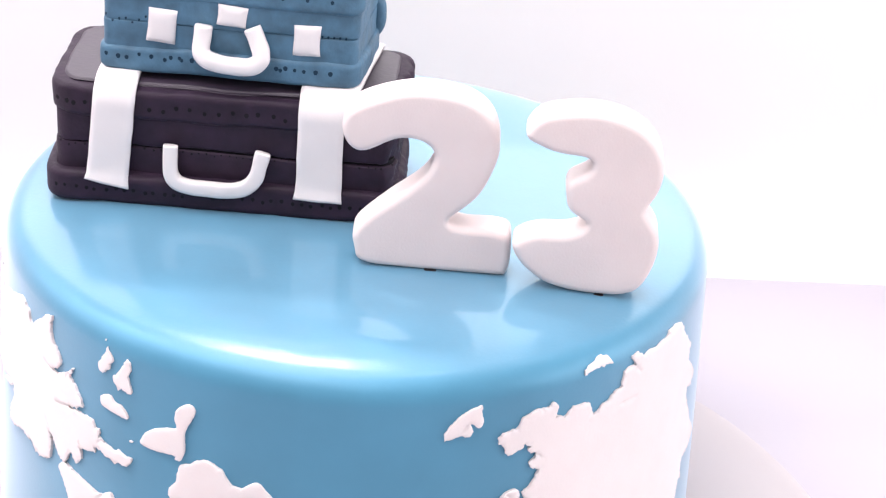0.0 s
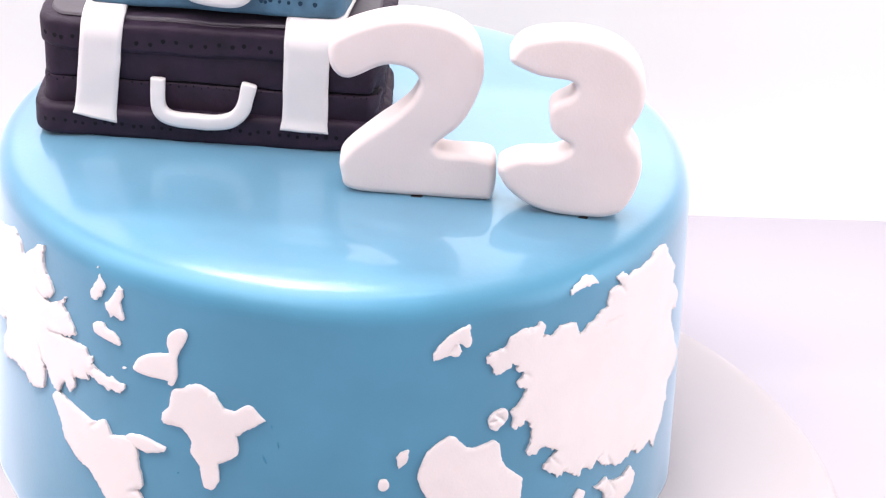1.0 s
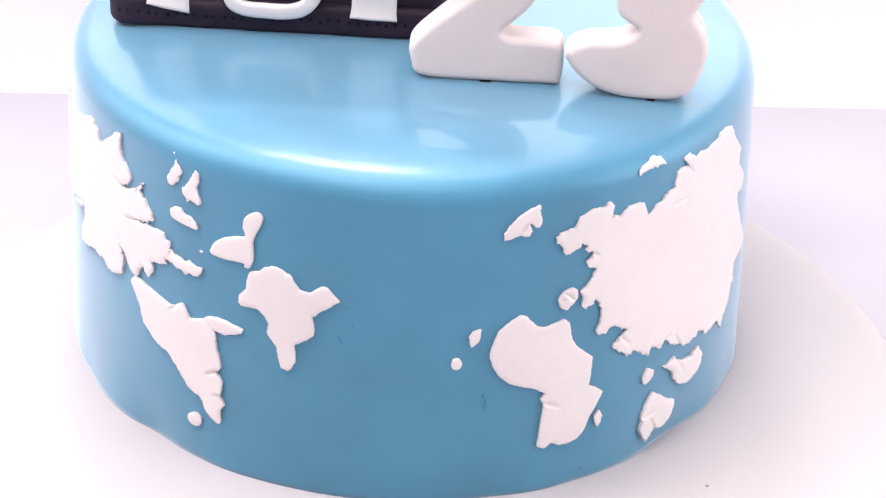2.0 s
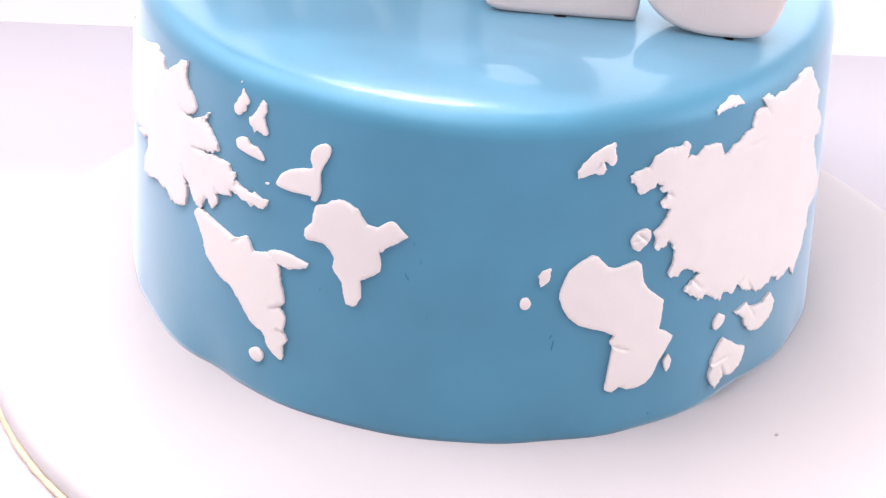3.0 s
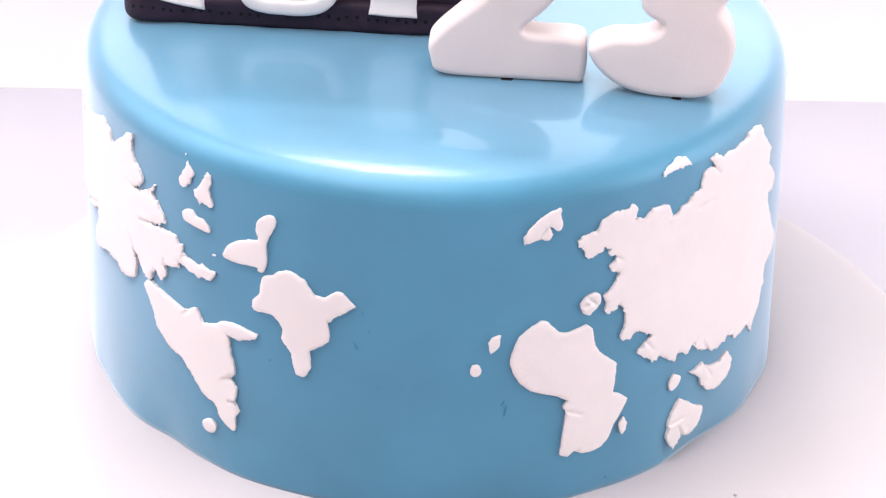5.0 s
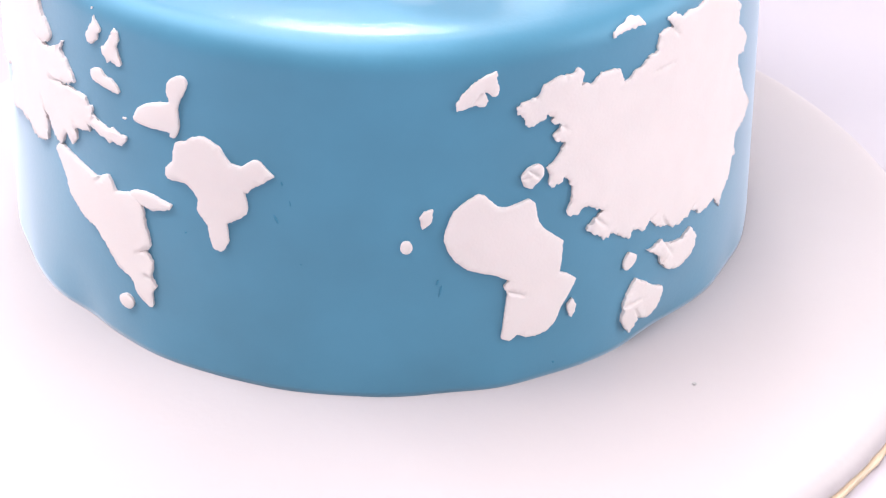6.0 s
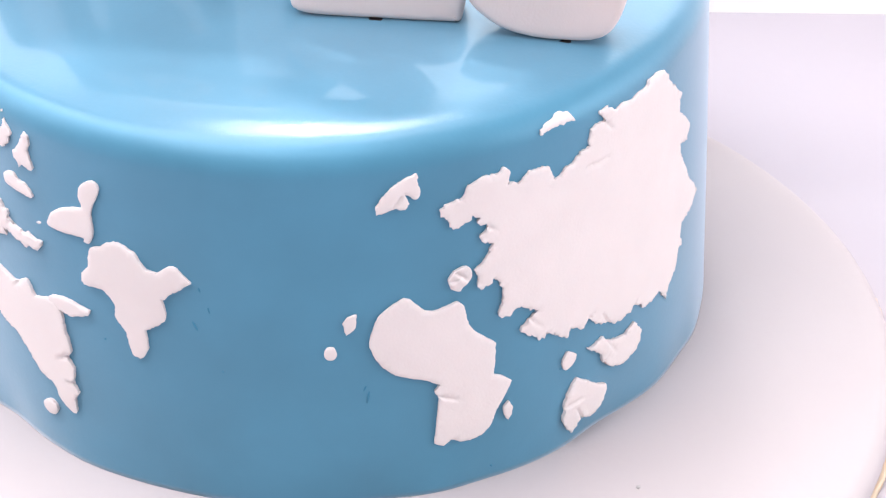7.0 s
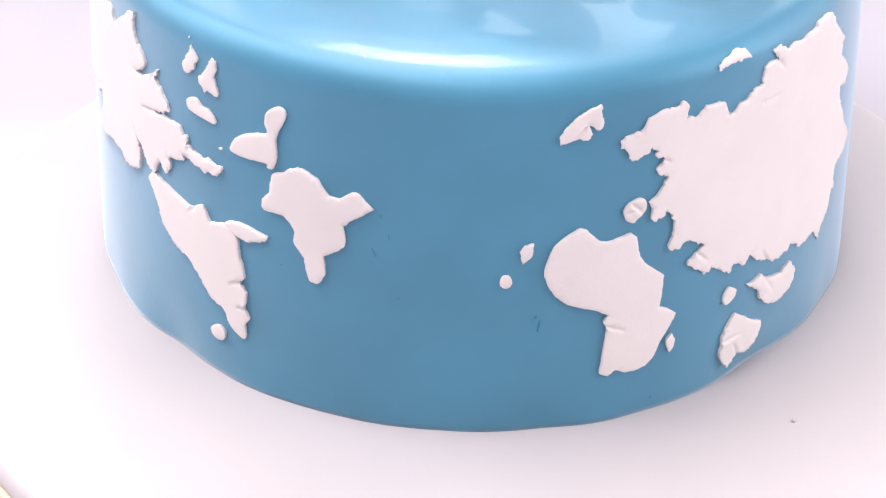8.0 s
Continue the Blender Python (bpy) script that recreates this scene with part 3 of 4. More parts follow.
ASIA_SOUTH = [(45.0, 34.2), (43.9, 34.0), (42.5, 35.8), (41.6, 33.3), (38.3, 37.5), (38.0, 36.2), (37.1, 36.2), (36.6, 37.4), (34.3, 40.2), (34.4,
    41.3), (36.9, 44.5), (34.3, 47.4), (33.4, 47.2), (32.6, 45.9), (31.5, 45.9), (31.0, 46.8), (31.8, 51.3), (31.7, 53.6), (31.1, 56.2), (30.5, 57.3),
    (29.8, 56.1), (28.5, 55.5), (28.1, 56.5), (28.2, 58.4), (27.6, 60.9), (29.1, 62.9), (30.4, 66.6), (28.8, 68.1), (28.5, 69.4), (29.8, 71.8), (28.2,
    73.2), (28.5, 74.4), (27.7, 75.6), (27.1, 74.4), (24.9, 73.0), (24.3, 74.1), (24.1, 76.0), (23.2, 76.7)]
AFRICA_CREASES = [(22.6, 28.3, 25.1, 26.1)]
MID_SEA_CREASES = [(24.4, 59.3, 26.0, 60.0), (25.2, 61.3, 27.0, 58.4)]
GREENLAND_CREASES = [(18.2, 83.9, 16.9, 80.9)]
AUSTRALIA_CREASES = [(41.4, 13.2, 44.7, 13.5), (44.3, 7.8, 43.3, 11.5)]
INDIES_CREASES = [(49.1, 26.4, 50.9, 21.6), (48.3, 20.7, 49.4, 21.7)]
ASIA_CREASES = [(45.4, 77.9, 49.2, 77.8), (48.7, 87.1, 50.0, 84.6), (54.6, 30.6, 56.2, 32.7), (49.3, 31.5, 48.1, 35.1), (45.8, 35.8, 46.8, 36.8),
    (35.8, 43.0, 37.6, 39.6), (30.5, 57.1, 31.0, 54.5), (29.8, 71.6, 30.6, 70.5)]
NORTH_AMERICA_CREASES = [(-51.2, 55.2, -52.1, 57.9), (-46.4, 66.4, -49.5, 64.8), (-73.1, 51.6, -64.6, 56.7), (-51.4, 73.7, -53.0, 74.5), (-46.0, 77.3,
    -46.8, 74.6), (-42.9, 56.3, -43.5, 57.9), (-37.9, 63.1, -39.1, 61.2)]
SOUTH_WEST_LAND_CREASES = [(-29.6, 30.8, -31.3, 29.3), (-28.8, 23.5, -30.2, 23.1), (-37.9, 46.1, -38.9, 44.3)]
DIGIT_TWO = [(-6.3, 39.9), (-5.6, 36.7), (-3.7, 34.1), (-0.6, 33.1), (3.0, 34.4), (6.6, 36.6), (10.2, 37.9), (14.7, 37.4), (17.8, 35.0), (18.4, 32.0),
    (15.8, 26.6), (9.3, 20.9), (2.7, 15.2), (-0.9, 11.2), (-1.9, 8.2), (-1.0, 4.5), (0.1, 0.9), (10.2, -0.3), (25.5, -0.6), (37.6, -0.2), (39.5, 1.1),
    (40.3, 5.8), (40.0, 10.9), (38.1, 12.9), (33.5, 13.5), (27.5, 13.3), (23.2, 14.4), (24.3, 16.2), (29.9, 21.7), (33.1, 27.9), (35.1, 34.6), (34.8,
    40.3), (32.5, 45.8), (27.8, 49.5), (21.8, 51.2), (13.0, 51.7), (4.4, 49.7), (-2.8, 46.2), (-5.6, 43.2)]
DIGIT_THREE = [(-4.6, 44.7), (-2.4, 48.5), (1.0, 50.7), (6.7, 51.9), (13.9, 52.4), (19.8, 51.1), (25.1, 48.7), (29.2, 44.9), (31.6, 39.8), (32.0,
    35.0), (30.8, 30.0), (28.4, 25.6), (30.1, 23.0), (32.3, 19.3), (32.9, 14.4), (31.7, 8.3), (29.6, 3.4), (26.5, 0.9), (20.6, -0.5), (14.6, -0.4),
    (7.7, 1.0), (2.3, 3.1), (-2.3, 6.9), (-4.7, 10.6), (-5.2, 13.1), (-2.5, 15.3), (1.8, 16.7), (7.0, 16.7), (11.6, 18.3), (13.8, 20.8), (10.6, 22.5),
    (8.2, 24.6), (7.5, 27.9), (7.3, 30.3), (8.5, 32.6), (12.0, 34.5), (13.7, 36.9), (12.3, 39.1), (7.9, 39.6), (3.4, 40.2), (-0.3, 41.5), (-3.4,
    42.8)]


def inside(poly, x, y):
    hit = False
    for (x0, y0), (x1, y1) in zip(poly, poly[1:] + poly[:1]):
        if (y0 > y) != (y1 > y) and x < x0 + (y - y0) * (x1 - x0) / (y1 - y0):
            hit = not hit
    return hit


def near_edge(poly, x, y):
    best = 1e9
    for (x0, y0), (x1, y1) in zip(poly, poly[1:] + poly[:1]):
        dx, dy = x1 - x0, y1 - y0
        t = max(0, min(1, ((x - x0) * dx + (y - y0) * dy) / max(1e-9, dx * dx + dy * dy)))
        best = min(best, math.hypot(x - x0 - t * dx, y - y0 - t * dy))
    return best


def map_piece(name, outline, label, thick=1.0, seed=1, rough=0.18, soft=False, creases=()):
    """A cut-out of rolled icing laid round the cake's side; outline in degrees and millimetres."""
    arc = math.pi / 180 * 100
    poly = [(a * arc, z) for a, z in outline]
    if soft:
        poly = [(v.x, v.y) for v in smooth_path([(x, y, 0) for x, y in poly + poly[:1]], 4)[:-1]]
    rng = random.Random(seed)
    edge = []
    for (x0, y0), (x1, y1) in zip(poly, poly[1:] + poly[:1]):
        n = max(1, int(math.hypot(x1 - x0, y1 - y0) / 0.5))
        for i in range(n):
            t = i / n
            j = rough if i else rough * 0.5
            edge.append((x0 + (x1 - x0) * t + rng.uniform(-j, j), y0 + (y1 - y0) * t + rng.uniform(-j, j)))
    pts = list(edge)
    xs, ys = [p[0] for p in edge], [p[1] for p in edge]
    step = 0.9 if (max(xs) - min(xs)) < 16 else 1.3
    gx = min(xs)
    while gx < max(xs):
        gy = min(ys)
        while gy < max(ys):
            x, y = gx + rng.uniform(-0.2, 0.2), gy + rng.uniform(-0.2, 0.2)
            if inside(edge, x, y) and near_edge(edge, x, y) > 0.38:
                pts.append((x, y))
            gy += step
        gx += step
    n = len(edge)
    for i in range(n):
        (xa, ya), (xb, yb), (xc, yc) = edge[i - 1], edge[i], edge[(i + 1) % n]
        nx, ny = yc - ya, xa - xc
        ln = math.hypot(nx, ny) or 1
        for s in (1, -1):
            x, y = xb + s * nx / ln * 0.3, yb + s * ny / ln * 0.3
            if inside(edge, x, y) and near_edge(edge, x, y) > 0.2:
                pts.append((x, y))
    folds = [(a0 * arc, z0, a1 * arc, z1) for a0, z0, a1, z1 in creases]
    for x0, y0, x1, y1 in folds:
        ln = math.hypot(x1 - x0, y1 - y0)
        px, py = (y0 - y1) / ln, (x1 - x0) / ln
        for i in range(int(ln / 0.5) + 1):
            t = min(1, i * 0.5 / ln)
            for side in (-0.45, 0.0, 0.45):
                x, y = x0 + (x1 - x0) * t + px * side, y0 + (y1 - y0) * t + py * side
                if inside(edge, x, y) and near_edge(edge, x, y) > 0.2:
                    pts.append((x, y))
    v2, _, faces, orig, _, _ = delaunay_2d_cdt([Vector(p) for p in pts], [(i, (i + 1) % n) for i in range(n)], [], 1, 1e-4)
    bm = bmesh.new()

    def at(x, y, h):
        a = x / 100
        z, h = y / 1000, h / 1000
        zc = RIM_Z
        if z > zc:
            lean = math.asin(min(1.0, (z - zc) / RIM_R))
            r = wall_r(zc) - RIM_R + (RIM_R + h) * math.cos(lean)
            z = zc + (RIM_R + h) * math.sin(lean)
        else:
            r = wall_r(z) + h
        return Vector((r * math.sin(a), -r * math.cos(a), z))

    top = []
    for v in v2:
        d = near_edge(edge, v.x, v.y)
        h = thick * (0.80 + 0.20 * min(1, d / 0.35) ** 0.6)
        h += 0.10 * noise.noise(Vector((v.x * 0.22, v.y * 0.22, seed))) + 0.04 * noise.noise(Vector((v.x, v.y, seed)))
        h += 0.22 * rough * 4 * noise.noise(Vector((v.x * 1.7, v.y * 1.7, seed + 3))) * max(0.0, 1 - d / 1.3)
        for x0, y0, x1, y1 in folds:
            dx, dy = x1 - x0, y1 - y0
            t = ((v.x - x0) * dx + (v.y - y0) * dy) / (dx * dx + dy * dy)
            if -0.05 < t < 1.05:
                off = ((v.x - x0) * dy - (v.y - y0) * dx) / math.hypot(dx, dy)
                fade = min(1.0, 1.3 - t)
                h += fade * (-0.55 * math.exp(-(off / 0.3) ** 2) + 0.30 * math.exp(-((off - 0.9) / 0.6) ** 2))
        top.append(bm.verts.new(at(v.x, v.y, h)))
    for f in faces:
        try:
            bm.faces.new([top[i] for i in f])
        except ValueError:
            pass
    loose = [v for v in bm.verts if not v.link_faces]
    bmesh.ops.delete(bm, geom=loose, context="VERTS")
    rim = [e for e in bm.edges if len(e.link_faces) == 1]
    low = {}
    for e in rim:
        for v in e.verts:
            if v not in low:
                # the cut edge leans inwards, so that a dark gap shows under it
                rad = math.hypot(v.co.x, v.co.y)
                tilt = math.asin(max(0.0, min(0.95, (v.co.z - RIM_Z) / RIM_R)))
                deep = (thick + 0.35) / 1000
                k = (rad - deep * math.cos(tilt)) / rad
                drop = deep * math.sin(tilt)
                inward = sum((f.calc_center_median() for f in v.link_faces), Vector()) / len(v.link_faces) - v.co
                under = inward.normalized() * min(0.00045, inward.length * 1.5)
                low[v] = bm.verts.new((v.co.x * k + under.x, v.co.y * k + under.y, v.co.z - drop + under.z))
    for e in rim:
        a, b = e.verts
        e.smooth = False
        bm.faces.new((a, b, low[b], low[a]))
    return part(name, bm, WHITE_ICING, cake, label)


def disc(a, z, ra, rz, n=14):
    return [(a + ra * math.cos(2 * math.pi * i / n), z + rz * math.sin(2 * math.pi * i / n)) for i in range(n)]


WEST_RIM = [(-78, 52), (-84, 56), (-90, 62), (-93, 70), (-90, 77), (-83, 80), (-78, 77)]
map_piece("continent_piece", NORTH_AMERICA + NORTH_AMERICA_WEST + WEST_RIM, "ragged white fondant North America", seed=2, rough=0.40, creases=NORTH_AMERICA_CREASES)
map_piece("continent_piece", ASIA_NORTH + ASIA_EAST + ASIA_SOUTH, "large ragged white fondant Europe and Asia", seed=3, rough=0.38, creases=ASIA_CREASES)
map_piece("continent_piece", AFRICA, "smooth-cut white fondant Africa", 1.0, 4, 0.12, creases=AFRICA_CREASES)
map_piece("continent_piece", SOUTH_AMERICA, "smooth-cut white fondant landmass with a pointed tip", 1.0, 5, 0.16)
map_piece("continent_piece", SOUTH_WEST_LAND, "long tapering white fondant South America", 1.0, 6, 0.22, creases=SOUTH_WEST_LAND_CREASES)
map_piece("continent_piece", AUSTRALIA, "small white fondant Australia", 1.1, 7, 0.30, creases=AUSTRALIA_CREASES)
map_piece("continent_piece", INDIES, "curled white fondant island group", 1.15, 8, 0.32, creases=INDIES_CREASES)
for i, (outline, label) in enumerate(((LEAF_ISLAND, "white leaf-shaped fondant island"), (MUSHROOM_ISLAND, "white fondant island with a round knob"),
                                      (DROP_A, "white drop-shaped fondant islet"), (DROP_B, "white twisted fondant islet"),
                                      (DROP_C, "white bean-shaped fondant islet"), (GREENLAND, "white wedge-shaped fondant island with a fold"),
                                      (ARCTIC, "white fin-shaped fondant islet"), (CAPE_ISLET, "white flake of fondant"),
                                      (MADAGASCAR, "white seed-shaped fondant islet"), (MID_SEA, "white creased oval fondant islet"),
                                      (BEAN, "white oval fondant islet"))):
    map_piece("island_piece", outline, label, 0.95, 20 + i, 0.26 if i in (2, 3, 5, 6) else 0.15, soft=i in (1, 4, 9, 10),
              creases=GREENLAND_CREASES if i == 5 else MID_SEA_CREASES if i == 9 else ())
map_piece("island_piece", disc(-33.7, 12.9, 1.35, 2.1), "small round white fondant islet", 1.0, 41, 0.05)
map_piece("island_piece", disc(8.3, 43.8, 0.85, 1.8), "small oval white fondant islet", 1.0, 42, 0.05)
map_piece("island_piece", disc(-38.5, 91.4, 0.13, 0.3, 8), "tiny white crumb of fondant", 0.7, 43, 0.03)
map_piece("island_piece", disc(-32.7, 66.0, 0.35, 0.3, 8), "tiny white crumb of fondant", 0.7, 44, 0.03)


# ---- suitcases on the cake ----
def black_suitcase():
    m = pose(-0.0861, -0.0122, TOP - 0.0002, 0, 0, -2.36)
    case = thing("suitcase", m, "black fondant suitcase with white straps lying on the cake", "suitcase", "suitcases on the cake")
    w, d = 0.0962, 0.043
    lower_shell = part("lower_shell", slab(w, d, 0.006, edge_profile(0.004, 0.0167, 0.0005, 0.0010), 0.00035, 1, 0.0012), BLACK_ICING, case)
    part("upper_shell", slab(w, d, 0.006, edge_profile(0.0171, 0.0318, 0.0005, 0.0012), 0.00035, 2, 0.0010), BLACK_ICING, case)
    part("seam", slab(w, d, 0.006, edge_profile(0.0150, 0.0180, 0.0003, 0.0018), 0, 2), PIT_SHADE, case, "pressed seam with its shade coloured dark")
    foot = part("bottom_rim", slab(w + 0.0022, d + 0.003, 0.0066, edge_profile(0.0, 0.0092, 0.0017, 0.0), 0.0004, 3, 0.0010), BLACK_ICING, case)
    foot.matrix_local = pose(-0.0014, -0.0018, 0)
    lid = part("top_rim", slab(w + 0.0008, d, 0.0068, edge_profile(0.0250, 0.0339, 0.0016, 0.0), 0.0004, 4, 0.0010), BLACK_ICING, case)
    panel = part("top_panel", slab(w - 0.0060, d - 0.0058, 0.0055, edge_profile(0.0318, 0.0349, 0.0008, 0.0), 0.0003, 6), REFLECTION_BLACK, case, "smooth black lid panel, greyed for its reflection")
    panel.matrix_local = pose(0.0030, 0.0032, 0)
    over = [(-0.0022, 0.0062), (-0.0014, 0.0105), (-0.0012, 0.018), (-0.0012, 0.026), (-0.0010, 0.0315), (0.0012, 0.0352), (0.006, 0.0364), (0.02, 0.0367),
            (0.036, 0.0364), (0.0425, 0.0345), (0.0442, 0.030), (0.0446, 0.018), (0.0446, 0.008)]
    part("strap", ribbon(over, 0.0115, 0.0229, 0.0013, 0.0024, 1, cut=-0.0022), SATIN_WHITE, case, "satin white strap")
    part("strap", ribbon(over, 0.0682, 0.0807, 0.0013, 0.0, 2, cut=-0.0004, drift=0.005), SATIN_WHITE, case, "satin white strap")
    y = -0.0016
    part("handle", sweep([(0.0338, y, 0.0190), (0.0338, y - 0.0004, 0.0150), (0.0343, y - 0.0008, 0.0106), (0.0368, y - 0.001, 0.0082), (0.0425, y - 0.001, 0.0074),
                          (0.0495, y - 0.001, 0.0074), (0.0545, y - 0.001, 0.0086), (0.0572, y - 0.0008, 0.0115), (0.0583, y - 0.0004, 0.0155), (0.0590, y, 0.0190)],
                         0.0021, 0.0014, (0, -1, 0), 3, power=4.0), SATIN_WHITE, case, "rounded white carrying handle")
    rng = random.Random(5)
    upper = [(x + rng.uniform(-0.0004, 0.0004), -0.0002, 0.0289 + rng.uniform(-0.0006, 0.0006), rng.uniform(0.95, 1.15)) for x in
             [0.0022 + 0.0026 * i for i in range(4)] + [0.0277 + 0.0037 * i for i in range(11)] + [0.0845 + 0.003 * i for i in range(3)]]
    lower = [(0.0025 + 0.0027 * i + rng.uniform(-0.0004, 0.0004), -0.0020, 0.0045 + rng.uniform(-0.0004, 0.0004), rng.uniform(0.8, 1.0)) for i in range(33)]
    prick(lid, upper)
    prick(lower_shell, [(0.0012 + 0.0021 * i + rng.uniform(-0.0005, 0.0005), 0.0008, 0.0161 + rng.uniform(-0.0004, 0.0004), rng.uniform(0.35, 0.6))
                        for i in range(45) if not 0.010 < 0.0021 * i < 0.024 and not 0.067 < 0.0021 * i < 0.082])
    prick(foot, lower)
    quarter = pose(w + 0.0011, 0.001, 0, 0, 0, 90)
    prick(lid, [(rng.uniform(-0.0004, 0.0004) + 0.003 + 0.0034 * i, -0.0001, 0.0289, 1.0) for i in range(11)], quarter)
    prick(foot, [(0.003 + 0.0034 * i, -0.0001, 0.0046, 1.0) for i in range(11)], quarter)
    return case


def blue_suitcase():
    m = pose(-0.0733, -0.0068, TOP + 0.0366, 0, 0, -3.3)
    case = thing("suitcase", m, "smaller denim-blue fondant suitcase lying on the black one", "suitcase", "suitcases on the cake")
    w, d = 0.0705, 0.0325
    flare = Matrix.Identity(4)
    flare[0][1] = 0.095
    shell = part("lower_shell", slab(w + 0.0005, d, 0.0035, edge_profile(0.003, 0.01422, 0.0004, 0.0009), 0.0003, 11), DENIM_ICING, case)
    part("upper_shell", slab(w + 0.0005, d, 0.0035, edge_profile(0.0143, 0.0262, 0.0004, 0.0009), 0.0003, 12), DENIM_ICING, case)
    part("seam", slab(w, d, 0.0035, edge_profile(0.0130, 0.0156, 0.0003, 0.0024), 0, 2), BLUE_PIT_SHADE, case, "pressed seam with its shade coloured dark")
    foot = part("bottom_rim", slab(w + 0.0006, d + 0.0006, 0.004, edge_profile(0.0, 0.0074, 0.0014, 0.0), 0.0003, 13), DENIM_ICING, case)
    lid = part("top_rim", slab(w + 0.0006, d + 0.0006, 0.004, edge_profile(0.0212, 0.0288, 0.0014, 0.0), 0.0003, 14), DENIM_ICING, case)
    part("top_panel", slab(w, d, 0.004, edge_profile(0.0270, 0.0298, 0.0012, 0.0030), 0.0002, 15), DENIM_ICING, case)
    for x, z, pw, ph, lean, seed in ((0.0130, 0.0094, 0.0078, 0.0096, 4, 1), (0.0528, 0.0090, 0.0074, 0.0086, 0, 2), (0.0318, 0.0160, 0.0082, 0.0058, 5, 3)):
        p = part("latch", pillow(pw, ph, 0.0014, seed), SATIN_WHITE, case, "white square fondant latch")
        p.matrix_local = pose(x, 0.0010, z, 0, lean, 0)
    part("side_handle", sweep([(0.0722, 0.0306, 0.0060), (0.0730, 0.0308, 0.0072), (0.0734, 0.0308, 0.0105), (0.0731, 0.0308, 0.0136), (0.0722, 0.0306, 0.0150)],
                              0.0020, 0.0024, (0, -1, 0), 9), DENIM_ICING, case, "blue rolled handle on the side")
    for piece in case.children:
        if piece.name.split(".")[0] in ("lower_shell", "upper_shell", "seam", "bottom_rim", "top_rim", "top_panel"):
            piece.data.transform(flare)
    y = -0.0012
    part("handle", sweep([(0.0287, y + 0.0006, 0.0154), (0.0284, y, 0.0120), (0.0283, y - 0.0010, 0.0090), (0.0296, y - 0.0016, 0.0070), (0.0330, y - 0.0018, 0.0060),
                          (0.0375, y - 0.0018, 0.0055), (0.0415, y - 0.0018, 0.0057), (0.0442, y - 0.0016, 0.0073), (0.0446, y - 0.001, 0.0098), (0.0432, y, 0.0130), (0.0418, y + 0.0006, 0.0158)],
                         0.0024, 0.0021, (0, -1, 0), 7), SATIN_WHITE, case, "thick white carrying handle")
    rng = random.Random(9)
    xs = [0.0012, 0.0045, 0.0068, 0.0102, 0.0135, 0.0172, 0.0188, 0.0212, 0.0218, 0.0246, 0.0262, 0.0475, 0.0486, 0.0500, 0.0525, 0.0550, 0.0582, 0.0622]
    prick(foot, [(x + 0.001, -0.0002, 0.0047 + rng.uniform(-0.0006, 0.0006), rng.uniform(0.8, 1.2)) for x in xs], mesh=BLUE_PRICK)
    prick(shell, [(0.002 + 0.0018 * i, 0.0007, 0.0152 + rng.uniform(-0.0012, 0.0010), 0.55) for i in range(9)], mesh=BLUE_PRICK)
    prick(shell, [(0.0605 + 0.0016 * i, 0.0007, 0.0147, 0.55) for i in range(5)], mesh=BLUE_PRICK)
    prick(lid, [(0.004 + 0.0058 * i + rng.uniform(-0.001, 0.001), -0.0003, 0.0250, 0.9) for i in range(11)], mesh=BLUE_PRICK)
    return case


black_suitcase()
blue_suitcase()


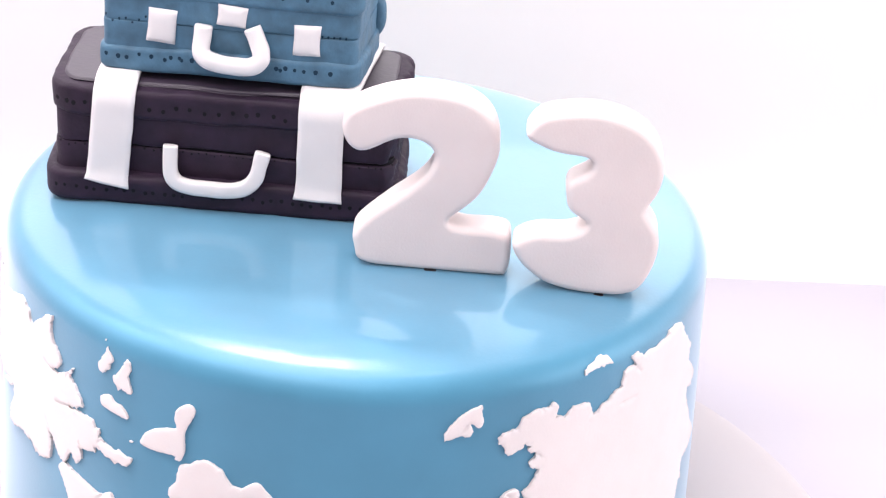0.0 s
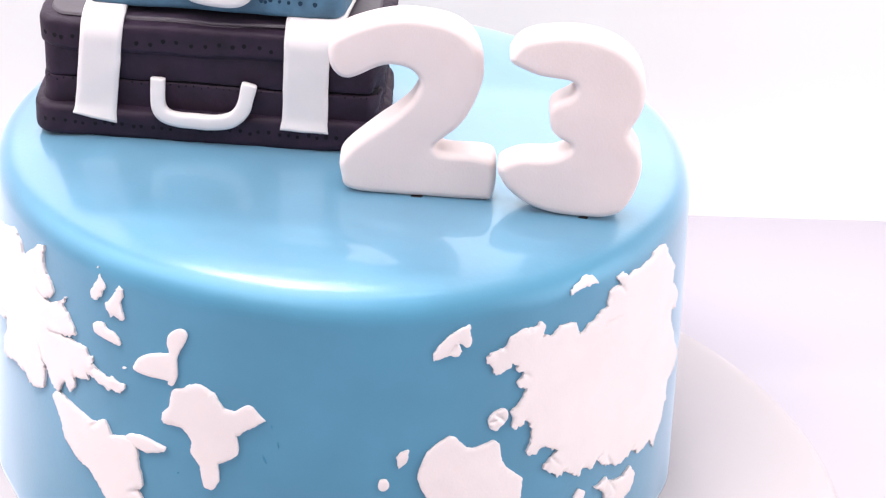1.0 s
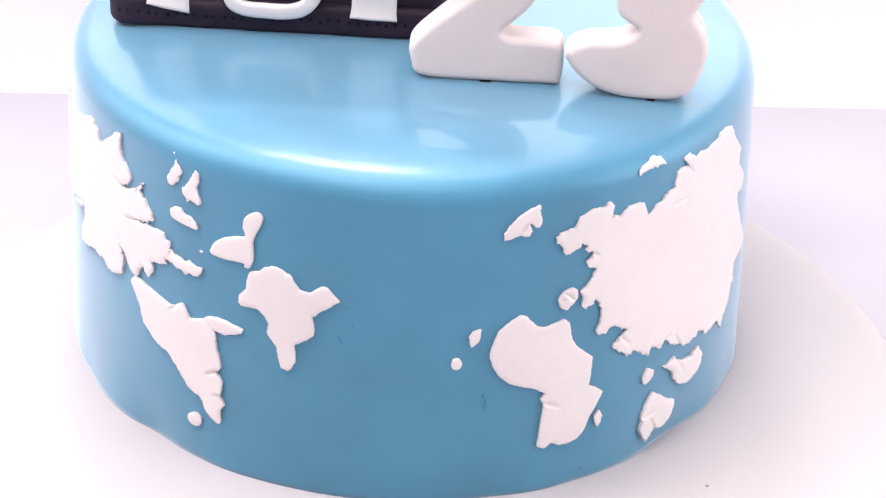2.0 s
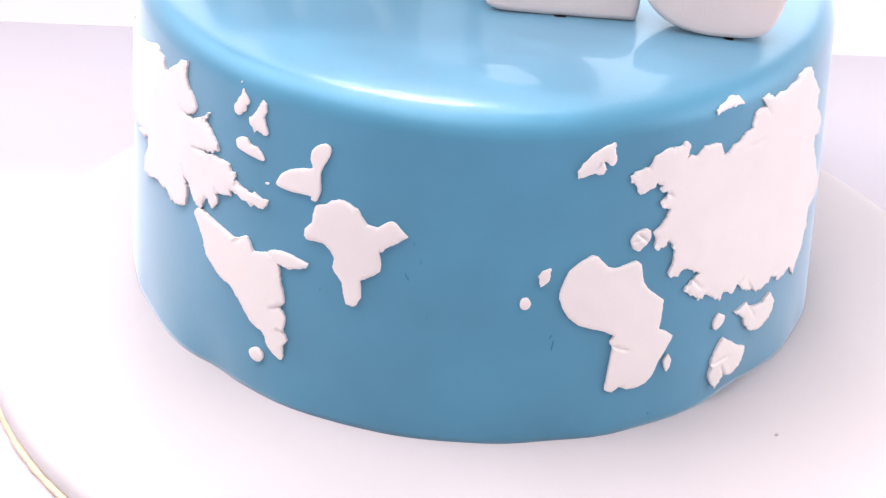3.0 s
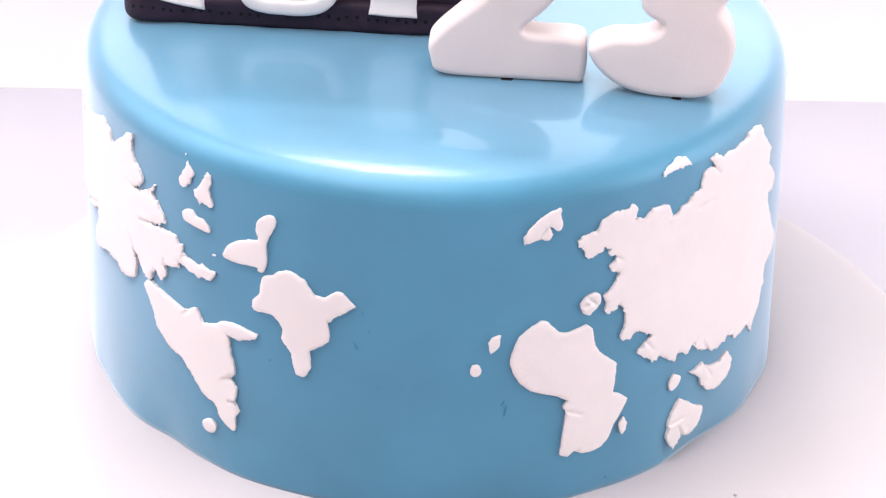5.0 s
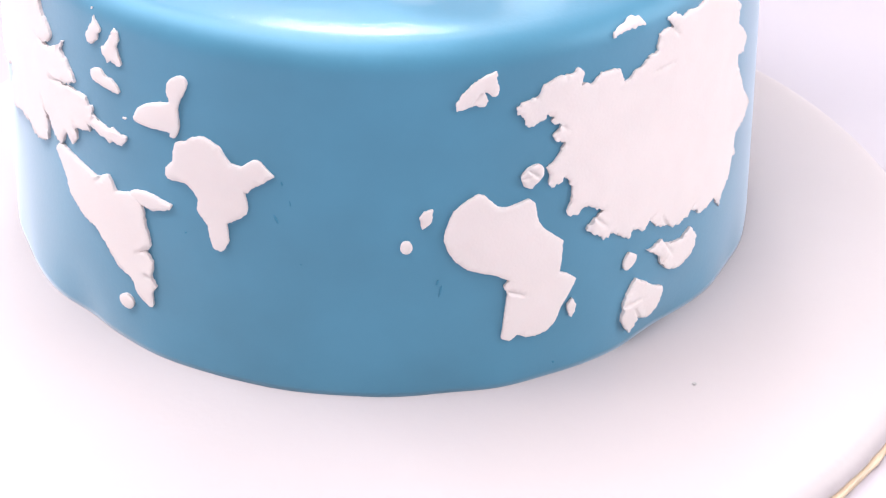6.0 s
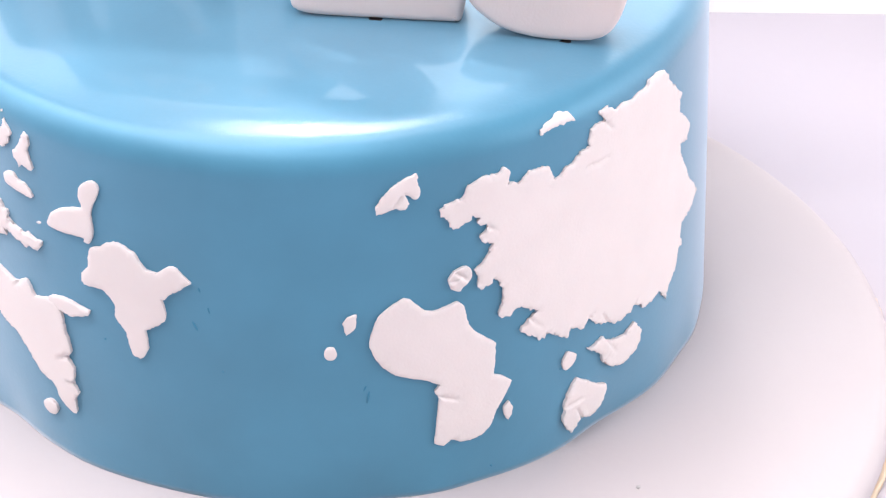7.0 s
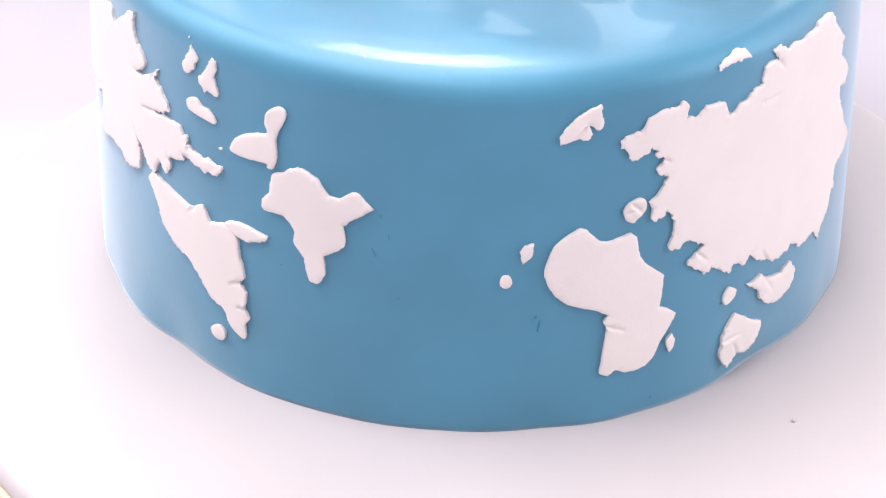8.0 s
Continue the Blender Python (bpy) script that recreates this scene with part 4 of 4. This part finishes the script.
# ---- numerals ----
def numeral(name, outline, m, label, depth, seed):
    """A thick cut-out numeral with softly rounded edges, standing upright."""
    path = [(v.x, v.y) for v in smooth_path([(x, z, 0) for x, z in outline + outline[:1]], 4)[:-1]]
    path = [(x / 1000, max(z, 0) / 1000) for x, z in path]
    n = len(path)
    for _ in range(3):
        path = [tuple((path[i - 1][k] + 2 * path[i][k] + path[(i + 1) % n][k]) / 4 for k in (0, 1)) for i in range(n)]
    if sum(path[i - 1][0] * path[i][1] - path[i][0] * path[i - 1][1] for i in range(n)) < 0:
        path = path[::-1]

    def drawn_in(r):
        out = []
        for i in range(n):
            (xa, ya), (xb, yb), (xc, yc) = path[i - 2], path[i], path[(i + 2) % n]
            nx, ny = -(yc - ya), xc - xa
            ln = math.hypot(nx, ny) or 1
            out.append((nx / ln, ny / ln))
        # even out the inward direction, so that the rounding stays soft in tight corners
        for _ in range(4):
            out = [tuple((out[i - 1][k] + 2 * out[i][k] + out[(i + 1) % n][k]) / 4 for k in (0, 1)) for i in range(n)]
        return [(x + dx * r, z + dz * r) for (x, z), (dx, dz) in zip(path, out)]

    rr = 0.0021
    layers = []
    for i in range(8):
        a = radians(90 * i / 7)
        layers.append((rr * (1 - math.sin(a)), rr * (1 - math.cos(a))))
    rows = [(inset, y) for inset, y in layers] + [(0, depth * 0.5)] + [(inset, depth - y) for inset, y in layers[::-1]]
    bm = bmesh.new()
    rings = [[bm.verts.new((x, y, z)) for x, z in drawn_in(inset)] for inset, y in rows]
    for a, b in zip(rings, rings[1:]):
        for i in range(n):
            k = (i + 1) % n
            bm.faces.new((a[i], a[k], b[k], b[i]))
    for ring in (rings[0], rings[-1]):
        flat = [Vector((v.co.x * 1000, v.co.z * 1000)) for v in ring]
        border = [(p.x, p.y) for p in flat]
        extra = []
        for gx in np.arange(min(p.x for p in flat), max(p.x for p in flat), 2.0):
            for gz in np.arange(min(p.y for p in flat), max(p.y for p in flat), 2.0):
                if inside(border, gx, gz) and near_edge(border, gx, gz) > 0.8:
                    extra.append(Vector((gx, gz)))
        v2, _, faces, orig, _, _ = delaunay_2d_cdt(flat + extra, [(i, (i + 1) % n) for i in range(n)], [], 1, 1e-5)
        y = ring[0].co.y
        made = []
        for j, v in enumerate(v2):
            src = [o for o in orig[j] if o < n]
            made.append(ring[src[0]] if src else bm.verts.new((v.x / 1000, y, v.y / 1000)))
        for f in faces:
            try:
                bm.faces.new([made[i] for i in f])
            except ValueError:
                pass
    wobble(bm, 0.00025, 90, seed)
    lo = min(v.co.z for v in bm.verts)
    for v in bm.verts:
        v.co.z -= lo
    ob = part(name, bm, NUMERAL_WHITE, None)
    ob.matrix_world = m
    return tagged(ob, label, "numeral", "birthday numerals")


two = numeral("numeral_two", DIGIT_TWO, pose(0.0005, -0.0416, TOP - 0.0002, 0, 0, -2), "thick white fondant number 2 standing on the cake", 0.0110, 3)
three = numeral("numeral_three", DIGIT_THREE, pose(0.046, -0.0486, TOP - 0.0005, 0, 0, -2), "thick white fondant number 3 standing on the cake", 0.0110, 8)


def pick(host, x, y, w, sink=0.0005):
    """The end of a short dark stick that holds a numeral, just showing under it."""
    bm = slab(w, 0.004, 0.0008, edge_profile(0.0, 0.0008, 0.0003, 0.0), 0.0001, 4)
    part("support_stick", bm, STAIN, host, "dark stick end under the numeral").matrix_local = pose(x, y, -sink)


pick(two, 0.0176, -0.0002, 0.0036)
pick(three, 0.0166, 0.0004, 0.0034, 0.0008)


# ---- small marks ----
def mark(a, z, length, width, lean, material, label, name="smudge"):
    """A faint mark on the cake's side: a thin raised sliver that follows the curve."""
    bm = bmesh.new()
    n = 14
    ring = []
    for i in range(n):
        t = 2 * math.pi * i / n
        u, v = length / 2 * math.cos(t), width / 2 * math.sin(t)
        c, s = math.cos(radians(lean)), math.sin(radians(lean))
        ring.append((u * c - v * s, u * s + v * c))

    def at(u, v, h):
        ang = radians(a) + u / 100
        zz = (z + v) / 1000
        r = wall_r(zz) + h
        return (r * math.sin(ang), -r * math.cos(ang), zz)

    rim = [bm.verts.new(at(u, v, -0.0006)) for u, v in ring]
    low = [bm.verts.new(at(u * 0.6, v * 0.6, 0.00025)) for u, v in ring]
    mid = bm.verts.new(at(0, 0, 0.00028))
    for i in range(n):
        k = (i + 1) % n
        bm.faces.new((rim[i], rim[k], low[k], low[i]))
        bm.faces.new((low[i], low[k], mid))
    return part(name, bm, material, cake, label)


# The dents' shade is put in as darker blue; no hollow is made.
for a, z, ln, wd, lean in ((-9.4, 49.2, 3.8, 0.9, -64), (-8.5, 59.2, 1.8, 0.6, -75), (13.0, 30.4, 4.8, 0.8, 80), (-7.4, 54.0, 2.4, 0.5, -80), (12.6, 33.0, 2.2, 0.6, 65)):
    mark(a, z, ln, wd, lean, DARKER_BLUE, "faint dent, its shade put in as a darker blue sliver")
for a, z in ((-23.0, 39.7), (40.9, 24.6), (-6.0, 37.4), (29.8, 3.7)):
    mark(a, z, 0.7, 0.5, 0, DARKER_BLUE, "tiny dark speck on the blue fondant", "speck")


def crumb(x, y, z, s, seed):
    bm = bmesh.new()
    bmesh.ops.create_icosphere(bm, subdivisions=2, radius=s)
    for v in bm.verts:
        v.co.z *= 0.45
    wobble(bm, s * 0.5, 900, seed)
    ob = part("crumb", bm, GREY_SPECK)
    ob.matrix_world = pose(x, y, z + s * 0.3)
    return tagged(ob, "tiny grey crumb lying on the white board", "crumb", "crumbs on the board")


crumb(0.0857, -0.0892, 0.0, 0.0006, 1)
crumb(-0.0023, -0.1590, 0.0, 0.0004, 2)
